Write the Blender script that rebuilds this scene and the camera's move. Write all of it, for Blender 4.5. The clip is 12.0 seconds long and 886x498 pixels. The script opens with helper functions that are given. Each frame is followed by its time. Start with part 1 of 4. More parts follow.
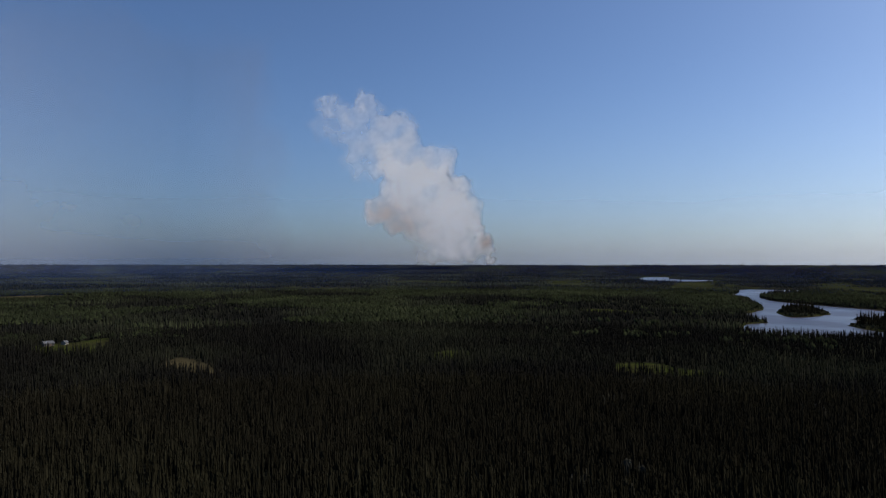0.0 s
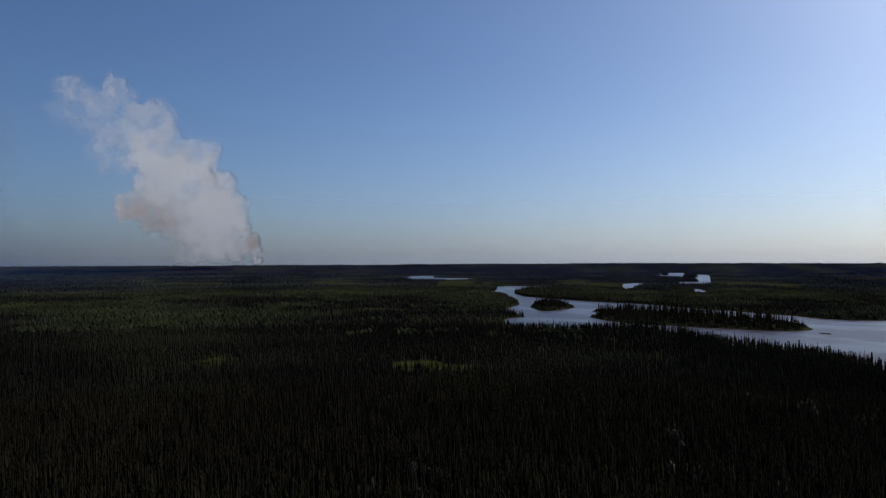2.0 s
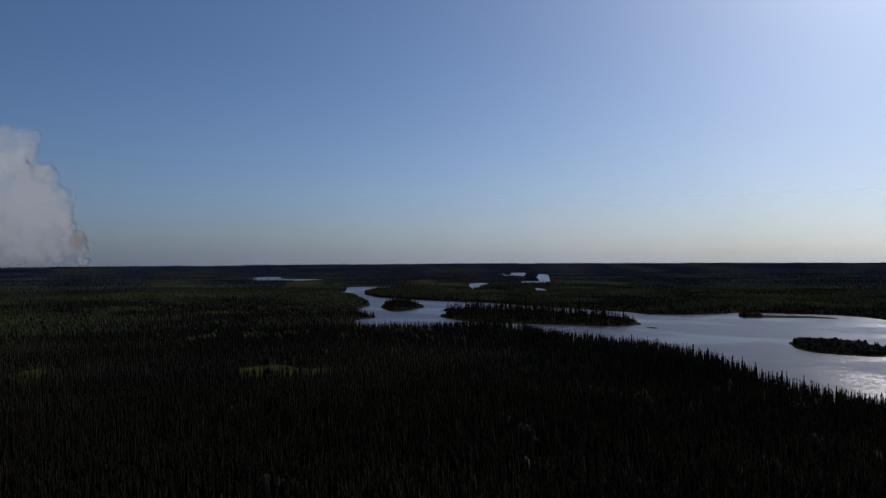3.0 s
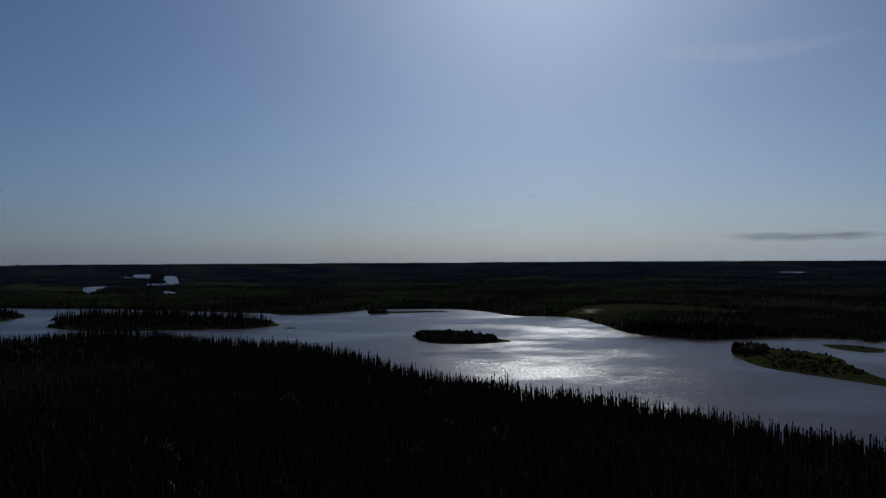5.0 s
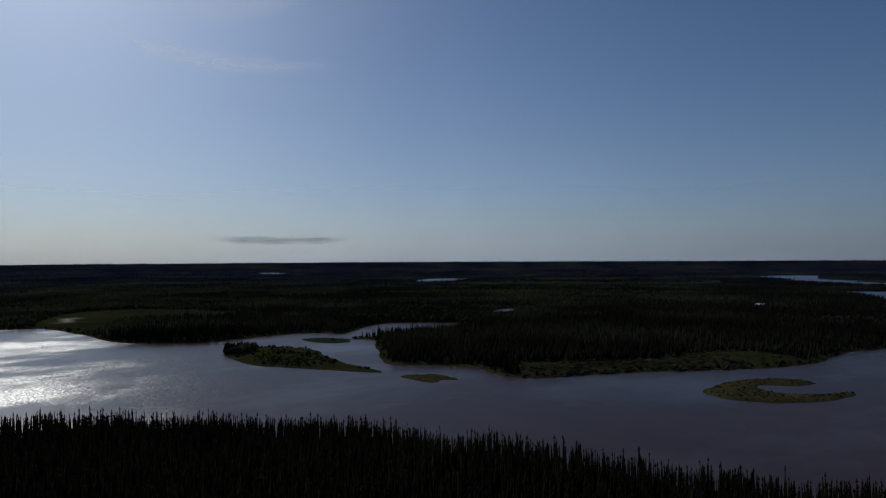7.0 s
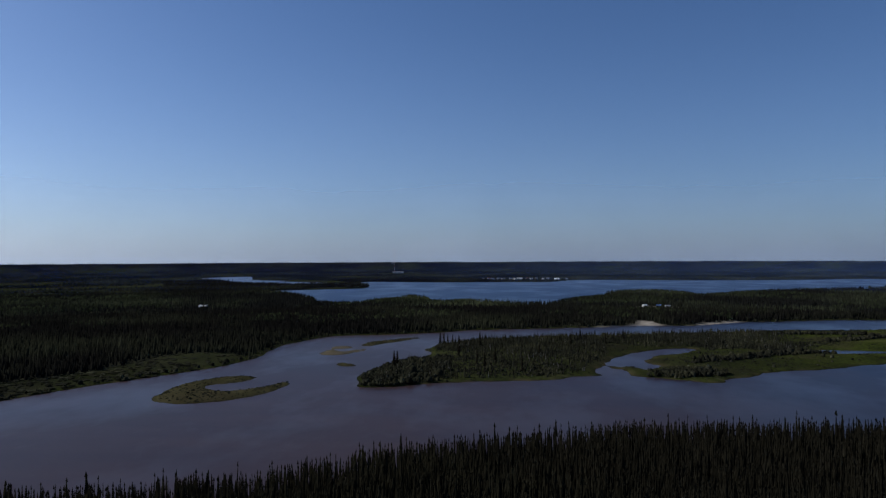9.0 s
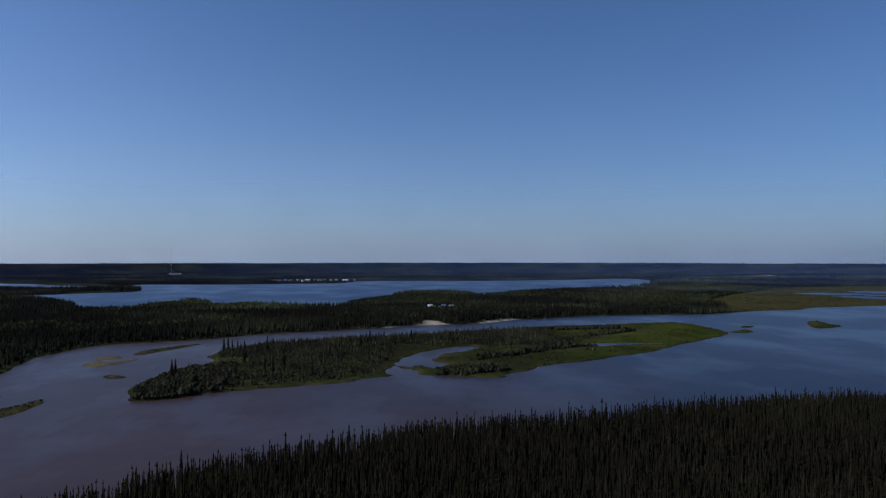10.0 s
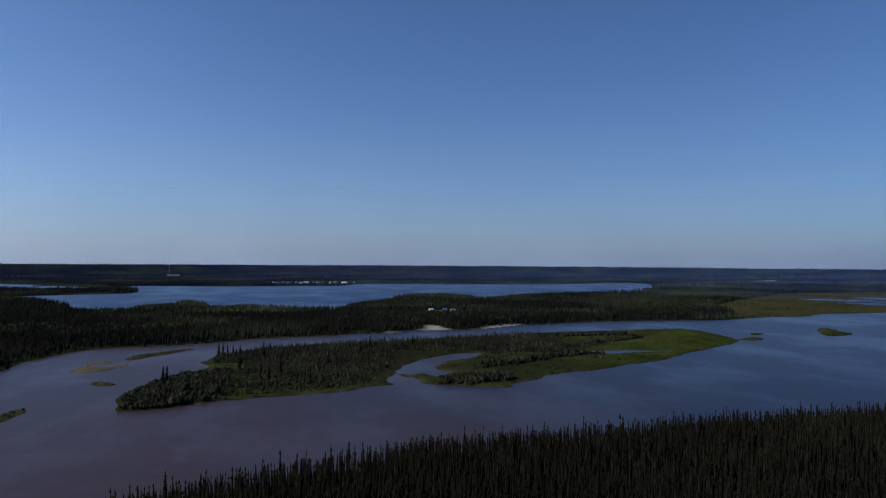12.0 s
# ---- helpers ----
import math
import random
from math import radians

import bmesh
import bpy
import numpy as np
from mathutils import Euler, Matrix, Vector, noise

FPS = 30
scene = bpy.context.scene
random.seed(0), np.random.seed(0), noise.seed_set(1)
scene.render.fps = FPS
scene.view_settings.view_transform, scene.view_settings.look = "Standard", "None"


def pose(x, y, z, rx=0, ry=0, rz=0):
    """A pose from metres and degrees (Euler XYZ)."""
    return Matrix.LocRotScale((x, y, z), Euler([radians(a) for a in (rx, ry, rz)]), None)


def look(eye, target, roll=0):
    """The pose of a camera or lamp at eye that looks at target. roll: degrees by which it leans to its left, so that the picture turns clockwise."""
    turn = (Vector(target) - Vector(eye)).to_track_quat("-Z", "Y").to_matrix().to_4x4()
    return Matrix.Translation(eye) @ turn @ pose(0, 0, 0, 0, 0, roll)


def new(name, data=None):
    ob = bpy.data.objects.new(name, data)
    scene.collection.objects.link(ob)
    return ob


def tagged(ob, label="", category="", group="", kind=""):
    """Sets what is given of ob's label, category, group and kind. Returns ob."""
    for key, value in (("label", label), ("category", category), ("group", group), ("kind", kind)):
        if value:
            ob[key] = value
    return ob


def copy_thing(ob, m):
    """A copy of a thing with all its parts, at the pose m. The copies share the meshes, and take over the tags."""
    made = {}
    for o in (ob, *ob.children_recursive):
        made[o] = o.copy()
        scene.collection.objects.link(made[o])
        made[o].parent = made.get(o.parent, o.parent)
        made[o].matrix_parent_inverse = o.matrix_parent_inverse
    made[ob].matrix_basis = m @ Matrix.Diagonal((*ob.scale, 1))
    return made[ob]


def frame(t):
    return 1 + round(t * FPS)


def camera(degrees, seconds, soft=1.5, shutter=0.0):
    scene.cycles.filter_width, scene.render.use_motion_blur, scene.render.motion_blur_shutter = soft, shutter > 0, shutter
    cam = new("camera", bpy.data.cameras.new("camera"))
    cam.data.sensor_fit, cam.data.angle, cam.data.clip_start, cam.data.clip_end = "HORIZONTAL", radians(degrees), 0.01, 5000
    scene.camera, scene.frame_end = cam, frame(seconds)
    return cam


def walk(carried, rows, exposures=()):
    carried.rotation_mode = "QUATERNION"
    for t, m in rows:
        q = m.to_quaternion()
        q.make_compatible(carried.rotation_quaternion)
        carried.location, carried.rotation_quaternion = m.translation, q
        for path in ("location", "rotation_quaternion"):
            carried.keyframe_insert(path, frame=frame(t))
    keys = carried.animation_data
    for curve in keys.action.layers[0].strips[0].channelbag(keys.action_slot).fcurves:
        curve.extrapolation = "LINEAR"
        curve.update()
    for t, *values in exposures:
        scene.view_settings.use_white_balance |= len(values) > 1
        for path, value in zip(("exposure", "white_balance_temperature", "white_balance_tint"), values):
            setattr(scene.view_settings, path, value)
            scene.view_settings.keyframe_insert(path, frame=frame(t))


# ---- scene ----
# ---------------------------------------------------------------- camera and its walk
cam = camera(65.1, 12.0, soft=1.25)


def row(t, x, y, z, azimuth, pitch, lean):
    """A key of the flight: azimuth clockwise from +y, lean to the right."""
    return (t, pose(x, y, z, 90 + pitch, 0, -azimuth) @ pose(0, 0, 0, 0, 0, -lean))


walk(cam, [
    row(0.0, 0.20, 0.30, 79.76, 27.31, 0.925, -0.089),
    row(0.5, 1.23, 3.98, 79.78, 27.64, 0.931, -0.053),
    row(1.0, 2.28, 7.61, 79.69, 33.48, 0.918, 0.026),
    row(1.5, 3.33, 11.22, 79.55, 39.88, 0.917, 0.110),
    row(2.0, 4.41, 14.72, 79.40, 46.23, 0.905, 0.165),
    row(2.5, 5.61, 18.04, 79.29, 52.58, 0.897, 0.207),
    row(2.7, 6.16, 19.26, 79.29, 54.96, 0.904, 0.220),
    row(4.3, 11.02, 28.10, 79.47, 77.22, 0.853, 0.283),
    row(4.5, 11.69, 29.03, 79.54, 80.35, 0.844, 0.284),
    row(5.0, 13.45, 30.98, 79.84, 88.40, 0.813, 0.280),
    row(5.5, 15.28, 32.67, 80.19, 97.03, 0.781, 0.279),
    row(6.0, 17.09, 34.06, 80.50, 106.94, 0.770, 0.270),
    row(6.5, 18.92, 35.06, 80.73, 117.96, 0.767, 0.270),
    row(7.0, 20.68, 35.59, 80.87, 129.09, 0.781, 0.295),
    row(7.2, 21.40, 35.60, 80.96, 133.51, 0.791, 0.291),
    row(8.8, 27.11, 33.95, 81.74, 168.40, 0.781, 0.276),
    row(9.0, 27.78, 33.39, 81.77, 172.93, 0.777, 0.240),
    row(9.5, 29.29, 30.99, 81.76, 184.06, 0.779, 0.137),
    row(10.0, 30.43, 27.46, 81.89, 190.33, 0.843, 0.038),
    row(10.5, 31.02, 22.92, 82.12, 190.35, 0.916, -0.064),
    row(11.0, 31.03, 17.68, 82.33, 190.39, 0.973, -0.167),
    row(11.5, 30.73, 12.11, 82.43, 190.41, 1.018, -0.259),
    row(12.0, 30.25, 6.40, 82.51, 190.39, 1.079, -0.342),
], exposures=[
    (0.0, 0.4, 6650, 10), (1.0, 0.35, 6650, 10), (2.5, -0.06, 6550, 10), (4.5, -0.92, 6150, 8), (5.5, -1.14, 6050, 6), (6.5, -1.06, 6200, 7),
    (7.0, -0.85, 6300, 7), (8.8, -0.04, 6100, 10), (9.5, 0.17, 5950, 10), (12.0, 0.18, 5900, 10)])

# ---------------------------------------------------------------- world and sun
SUN_AZ, SUN_EL = 97.0, 33.0
world = bpy.data.worlds.new("sky")
scene.world = world
world.use_nodes = True
wn = world.node_tree.nodes
sky = wn.new("ShaderNodeTexSky")
sky.sky_type = "NISHITA"
sky.sun_disc = False
sky.sun_elevation, sky.sun_rotation = radians(SUN_EL), radians(SUN_AZ)
sky.altitude, sky.air_density, sky.dust_density, sky.ozone_density = 1500, 1.0, 4.2, 4.5
wn["Background"].inputs["Strength"].default_value = 0.07
tint = wn.new("ShaderNodeMix")
tint.data_type, tint.blend_type = "RGBA", "MULTIPLY"
tint.inputs[0].default_value, tint.inputs[7].default_value = 1.0, (0.88, 1.0, 1.16, 1)
world.node_tree.links.new(sky.outputs[0], tint.inputs[6])
world.node_tree.links.new(tint.outputs[2], wn["Background"].inputs["Color"])

sun_data = bpy.data.lights.new("sun", "SUN")
sun_data.energy, sun_data.angle, sun_data.color = 3.2, radians(0.53), (1.0, 0.955, 0.90)
sun = new("sun", sun_data)
sa, se = radians(SUN_AZ), radians(SUN_EL)
sun.matrix_world = look((0, 0, 0), (-math.sin(sa) * math.cos(se), -math.cos(sa) * math.cos(se), -math.sin(se)))


# ---------------------------------------------------------------- materials
class Mat:
    """A small builder for node materials."""

    def __init__(self, name, rough=0.9, spec=0.3):
        self.m = bpy.data.materials.new(name)
        self.m.use_nodes = True
        self.nt = self.m.node_tree
        self.b = self.nt.nodes["Principled BSDF"]
        self.b.inputs["Roughness"].default_value = rough
        self.b.inputs["Specular IOR Level"].default_value = spec

    def add(self, kind, **values):
        n = self.nt.nodes.new(kind)
        for k, v in values.items():
            n.inputs[k].default_value = v
        return n

    def link(self, a, b):
        self.nt.links.new(a, b)

    def place(self):
        return self.add("ShaderNodeNewGeometry").outputs["Position"]

    def noise(self, scale, detail=3.0, vec=None, rough=0.55):
        n = self.add("ShaderNodeTexNoise", Scale=scale, Detail=detail, Roughness=rough)
        self.link(vec if vec else self.place(), n.inputs["Vector"])
        return n.outputs["Fac"]

    def ramp(self, fac, stops):
        n = self.nt.nodes.new("ShaderNodeValToRGB")
        e = n.color_ramp.elements
        while len(e) < len(stops):
            e.new(0.5)
        for el, (p, c) in zip(e, stops):
            el.position, el.color = p, (*c, 1)
        self.link(fac, n.inputs[0])
        return n.outputs[0]

    def mix(self, fac, a, b, how="MIX"):
        n = self.nt.nodes.new("ShaderNodeMix")
        n.data_type, n.blend_type = "RGBA", how
        for sock, v in ((0, fac), (6, a), (7, b)):
            if isinstance(v, bpy.types.NodeSocket):
                self.link(v, n.inputs[sock])
            elif sock == 0:
                n.inputs[0].default_value = v
            else:
                n.inputs[sock].default_value = (*v, 1)
        return n.outputs[2]

    def math(self, op, a, b=0.0, clamp=False):
        n = self.nt.nodes.new("ShaderNodeMath")
        n.operation, n.use_clamp = op, clamp
        for k, v in enumerate((a, b)):
            if isinstance(v, bpy.types.NodeSocket):
                self.link(v, n.inputs[k])
            else:
                n.inputs[k].default_value = v
        return n.outputs[0]

    def attr(self, name):
        n = self.nt.nodes.new("ShaderNodeAttribute")
        n.attribute_name = name
        return n.outputs["Fac"]

    def bump(self, height, strength, distance):
        n = self.add("ShaderNodeBump", Strength=strength, Distance=distance)
        self.link(height, n.inputs["Height"])
        self.link(n.outputs[0], self.b.inputs["Normal"])

    def color(self, c):
        if isinstance(c, bpy.types.NodeSocket):
            self.link(c, self.b.inputs["Base Color"])
        else:
            self.b.inputs["Base Color"].default_value = (*c, 1)
        return self


def plain(name, c, rough=0.8, wear=0.25, scale=0.6):
    m = Mat(name, rough)
    dark = tuple(v * (1 - wear) for v in c)
    m.color(m.ramp(m.noise(scale, 4), [(0.3, dark), (0.7, c)]))
    return m.m


def foliage(name, dark, light, island=0.5, patch=0.006):
    """Leaves and needles: stands of lighter and darker trees, and every tree its own shade."""
    m = Mat(name, 1.0, 0.0)
    stand = m.ramp(m.noise(patch, 5), [(0.47, dark), (0.66, light)])
    geo = m.add("ShaderNodeNewGeometry")
    own = m.ramp(geo.outputs["Random Per Island"], [(0.0, (1 - island,) * 3), (1.0, (1 + island,) * 3)])
    grain = m.ramp(m.noise(0.9, 3), [(0.3, (0.7, 0.7, 0.7)), (0.7, (1.25, 1.2, 1.15))])
    m.color(m.mix(1.0, m.mix(1.0, stand, own, "MULTIPLY"), grain, "MULTIPLY"))
    # a crown of needles is porous: its lit and shaded sides differ less than a solid's
    part_way, upward, unit = [m.add("ShaderNodeVectorMath") for k in range(3)]
    part_way.operation, upward.operation, unit.operation = "MULTIPLY", "ADD", "NORMALIZE"
    part_way.inputs[1].default_value, upward.inputs[1].default_value = (0.55, 0.55, 0.55), (0, 0, 0.45)
    m.link(geo.outputs["Normal"], part_way.inputs[0])
    m.link(part_way.outputs[0], upward.inputs[0])
    m.link(upward.outputs[0], unit.inputs[0])
    m.link(unit.outputs[0], m.b.inputs["Normal"])
    return m.m


def ground_material():
    m = Mat("ground", 1.0, 0.0)
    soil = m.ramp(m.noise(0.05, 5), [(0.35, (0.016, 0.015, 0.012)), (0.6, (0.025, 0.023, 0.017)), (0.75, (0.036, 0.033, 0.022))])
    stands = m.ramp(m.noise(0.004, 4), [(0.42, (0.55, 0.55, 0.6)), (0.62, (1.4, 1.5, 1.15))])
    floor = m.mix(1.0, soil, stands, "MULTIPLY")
    lush = m.ramp(m.noise(0.03, 5), [(0.3, (0.026, 0.033, 0.008)), (0.55, (0.046, 0.057, 0.010)), (0.75, (0.070, 0.068, 0.022))])
    sere = m.ramp(m.noise(0.011, 4), [(0.50, (0.0, 0.0, 0.0)), (0.64, (0.75, 0.75, 0.75))])
    tuft = m.ramp(m.noise(0.45, 4), [(0.3, (0.55, 0.55, 0.55)), (0.7, (1.3, 1.3, 1.3))])
    grass = m.mix(1.0, m.mix(sere, lush, (0.042, 0.036, 0.017)), tuft, "MULTIPLY")
    bog = m.ramp(m.noise(0.06, 5), [(0.3, (0.045, 0.036, 0.018)), (0.7, (0.085, 0.070, 0.036))])
    sand = m.ramp(m.noise(0.1, 5), [(0.3, (0.20, 0.165, 0.12)), (0.7, (0.36, 0.31, 0.245))])
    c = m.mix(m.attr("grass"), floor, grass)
    c = m.mix(m.attr("bog"), c, bog)
    c = m.mix(m.attr("sand"), c, sand)
    m.color(c)
    m.bump(m.noise(0.6, 5), 0.6, 0.6)
    return m.m


def water_material(name, silt, clear, gloss, waves, mirror_gain):
    """Water with silt in it, ruffled by gusts and smooth in the lulls: silt and clear are pairs of colours, clear
    tinted with the sky's blue.
    """
    m = Mat(name, 1.0, 0.0)
    muddy = m.ramp(m.noise(0.0035, 3), [(0.3, silt[0]), (0.7, silt[1])])
    thread = m.add("ShaderNodeMapping", Scale=(0.22, 1.0, 1.0), Rotation=(0, 0, -0.45))
    m.link(m.place(), thread.inputs["Vector"])
    muddy = m.mix(1.0, muddy, m.ramp(m.noise(0.05, 5, thread.outputs[0], 0.6), [(0.3, (0.82, 0.82, 0.86)), (0.7, (1.18, 1.17, 1.14))]), "MULTIPLY")
    sky_blue = m.ramp(m.noise(0.006, 4), [(0.3, clear[0]), (0.7, clear[1])])
    # bluer towards the west: the sky's reflection put into the water colour
    west = m.nt.nodes.new("ShaderNodeSeparateXYZ")
    m.link(m.place(), west.inputs[0])
    drift = m.math("ADD", m.math("MULTIPLY", west.outputs[0], -0.002), m.math("MULTIPLY", m.noise(0.004, 4), 1.2))
    m.color(m.mix(m.ramp(drift, [(0.45, (0.0,) * 3), (1.0, (1.0,) * 3)]), muddy, sky_blue))
    band = m.add("ShaderNodeMapping", Scale=(1.0, 0.55, 1.0), Rotation=(0, 0, 0.3))
    m.link(m.place(), band.inputs["Vector"])
    lull = m.ramp(m.noise(0.011, 4, band.outputs[0], 0.55), [(0.38, (0.30,) * 3), (0.56, (1.0,) * 3)])
    gust = m.ramp(m.noise(0.10, 4, band.outputs[0], 0.6), [(0.35, (0.75,) * 3), (0.62, (1.0,) * 3)])
    force = m.mix(1.0, lull, gust, "MULTIPLY")
    shine = m.add("ShaderNodeBsdfAnisotropic", Color=(1, 1, 1, 1))
    shine.distribution = "BECKMANN"
    m.link(m.ramp(force, [(0.3, (gloss[0],) * 3), (0.9, (gloss[1],) * 3)]), shine.inputs["Roughness"])
    # wavelets a metre or two long, steeper in the gusts
    wave = m.add("ShaderNodeTexNoise", Scale=0.6, Detail=3.0, Roughness=0.6)
    m.link(m.place(), wave.inputs["Vector"])
    tilt, steep, total, unit = [m.add("ShaderNodeVectorMath") for k in range(4)]
    tilt.operation, steep.operation, total.operation, unit.operation = "SUBTRACT", "MULTIPLY", "ADD", "NORMALIZE"
    tilt.inputs[1].default_value = (0.5, 0.5, 0.5)
    m.link(wave.outputs["Color"], tilt.inputs[0])
    m.link(tilt.outputs[0], steep.inputs[0])
    m.link(m.mix(1.0, force, (waves, waves, 0.0), "MULTIPLY"), steep.inputs[1])
    m.link(steep.outputs[0], total.inputs[0])
    total.inputs[1].default_value = (0, 0, 1)
    m.link(total.outputs[0], unit.inputs[0])
    m.link(unit.outputs[0], shine.inputs["Normal"])
    # the steep faces of the wavelets mirror less than a flat sheet would
    fresnel = m.add("ShaderNodeFresnel", IOR=1.25).outputs[0]
    mirror = m.math("MULTIPLY", fresnel, m.ramp(force, [(0.15, (min(1.0, 1.45 * mirror_gain),) * 3), (0.8, (mirror_gain,) * 3)]))
    both = m.add("ShaderNodeMixShader")
    m.link(mirror, both.inputs[0])
    m.link(m.b.outputs[0], both.inputs[1])
    m.link(shine.outputs[0], both.inputs[2])
    m.link(both.outputs[0], m.nt.nodes["Material Output"].inputs["Surface"])
    return m.m


GROUND = ground_material()
WATER = water_material("river_water", ((0.037, 0.0215, 0.0190), (0.052, 0.0315, 0.0280)), ((0.014, 0.016, 0.033), (0.022, 0.024, 0.042)), (0.29, 0.36), 0.42, 0.52)
LAKE = water_material("lake_water", ((0.006, 0.013, 0.034), (0.010, 0.019, 0.044)), ((0.006, 0.013, 0.034), (0.010, 0.019, 0.044)), (0.42, 0.52), 0.3, 0.52)
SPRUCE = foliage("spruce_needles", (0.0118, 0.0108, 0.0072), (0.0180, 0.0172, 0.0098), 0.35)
MIXED = foliage("mixed_wood", (0.0105, 0.0110, 0.0095), (0.048, 0.056, 0.029), 0.40, 0.0035)
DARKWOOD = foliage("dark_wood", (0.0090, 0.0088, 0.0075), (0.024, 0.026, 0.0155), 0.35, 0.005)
# bluer than the nearer woods: distance haze is tinted into the leaf colour
FAR = foliage("far_wood_hazed", (0.010, 0.013, 0.014), (0.050, 0.058, 0.042), 0.35, 0.0025)
BROADLEAF = foliage("birch_wood", (0.017, 0.021, 0.011), (0.034, 0.041, 0.019), 0.4, 0.01)
SHRUB = foliage("willow_leaves", (0.018, 0.0185, 0.0125), (0.036, 0.036, 0.020), 0.6, 0.03)
BIRCH = foliage("birch_leaves", (0.042, 0.041, 0.032), (0.062, 0.060, 0.046), 0.4, 0.05)
BARK = plain("bark", (0.09, 0.075, 0.06), 0.95, 0.5, 3.0)
SNAG = plain("dead_wood", (0.15, 0.14, 0.125), 0.95, 0.4, 0.5)
WALL_WHITE = plain("painted_board", (0.62, 0.61, 0.58), 0.7, 0.12)
WALL_GREY = plain("weathered_board", (0.24, 0.23, 0.215), 0.85, 0.3)
ROOF_GREY = plain("roof_sheet", (0.24, 0.24, 0.245), 0.5, 0.2)
ROOF_DARK = plain("old_roof", (0.10, 0.10, 0.105), 0.8, 0.3)
WALL_DARK = plain("log_wall", (0.12, 0.105, 0.09), 0.9, 0.3)
ROOF_RED = plain("red_roof", (0.30, 0.08, 0.05), 0.7, 0.3)
ROOF_BLUE = plain("blue_roof", (0.09, 0.16, 0.36), 0.6, 0.2)
GLASS = plain("dark_pane", (0.03, 0.035, 0.04), 0.15, 0.1)
DOOR = plain("door_paint", (0.16, 0.10, 0.07), 0.6, 0.2)
MAST_RED = plain("mast_red", (0.55, 0.07, 0.04), 0.5, 0.15)
MAST_WHITE = plain("mast_white", (0.75, 0.75, 0.73), 0.5, 0.1)

# ---------------------------------------------------------------- the plan of shores, lakes and clearings (metres)
NEAR_BANK = [(641, 516), (663, 484), (655, 424), (676, 405), (690, 356), (675, 311), (640, 258), (632, 222), (611, 172),
             (585, 140), (525, 97), (469, 63), (429, 22), (391, -14), (365, -52), (341, -80), (310, -108), (287, -129),
             (252, -141), (218, -157), (190, -170), (156, -187), (121, -199), (87, -229), (36, -258), (-12, -281),
             (-43, -289), (-116, -296), (-185, -309), (-249, -313), (-330, -306), (-520, -330), (-900, -420), (-1500, -560)]
FAR_BANK_NORTH = [(713, 584), (755, 601), (779, 599), (815, 636), (855, 698), (976, 762), (1054, 823), (1171, 939),
                  (1266, 1065), (1278, 1098), (1415, 1170), (1595, 1312), (1668, 1278), (1718, 1198), (1546, 1165),
                  (1446, 1122), (1317, 1037), (1224, 942), (1178, 848), (1160, 767), (1149, 683), (1138, 607),
                  (1110, 538), (1084, 476), (1073, 425), (1051, 373), (1041, 328), (1020, 282)]
FAR_BANK_EAST = [(1045, 217), (1088, 189), (1110, 169), (1121, 94), (1108, 34), (1050, -8), (979, -44), (960, -111),
                 (856, -135), (767, -142), (729, -160), (710, -182), (695, -210), (699, -243), (706, -319), (689, -345),
                 (670, -348), (680, -368), (721, -419), (737, -473), (675, -524), (628, -466), (626, -428), (632, -396),
                 (630, -372), (626, -332), (610, -345), (588, -339), (508, -291), (478, -274), (460, -268), (442, -284)]
FAR_BANK_SOUTH = [(427, -297), (400, -307), (380, -299), (362, -300), (347, -303), (337, -316), (333, -335), (319, -366),
                  (299, -406), (281, -436), (263, -470), (254, -510), (256, -560), (260, -600), (252, -629), (241, -670),
                  (222, -688), (173, -703), (123, -729), (96, -752), (37, -771), (-28, -792), (-55, -800), (-94, -825),
                  (-156, -825), (-200, -850), (-241, -880), (-274, -889), (-358, -913), (-452, -924), (-534, -920),
                  (-595, -936), (-659, -960), (-737, -971), (-801, -1012), (-939, -1031), (-1300, -1120), (-1700, -1240)]
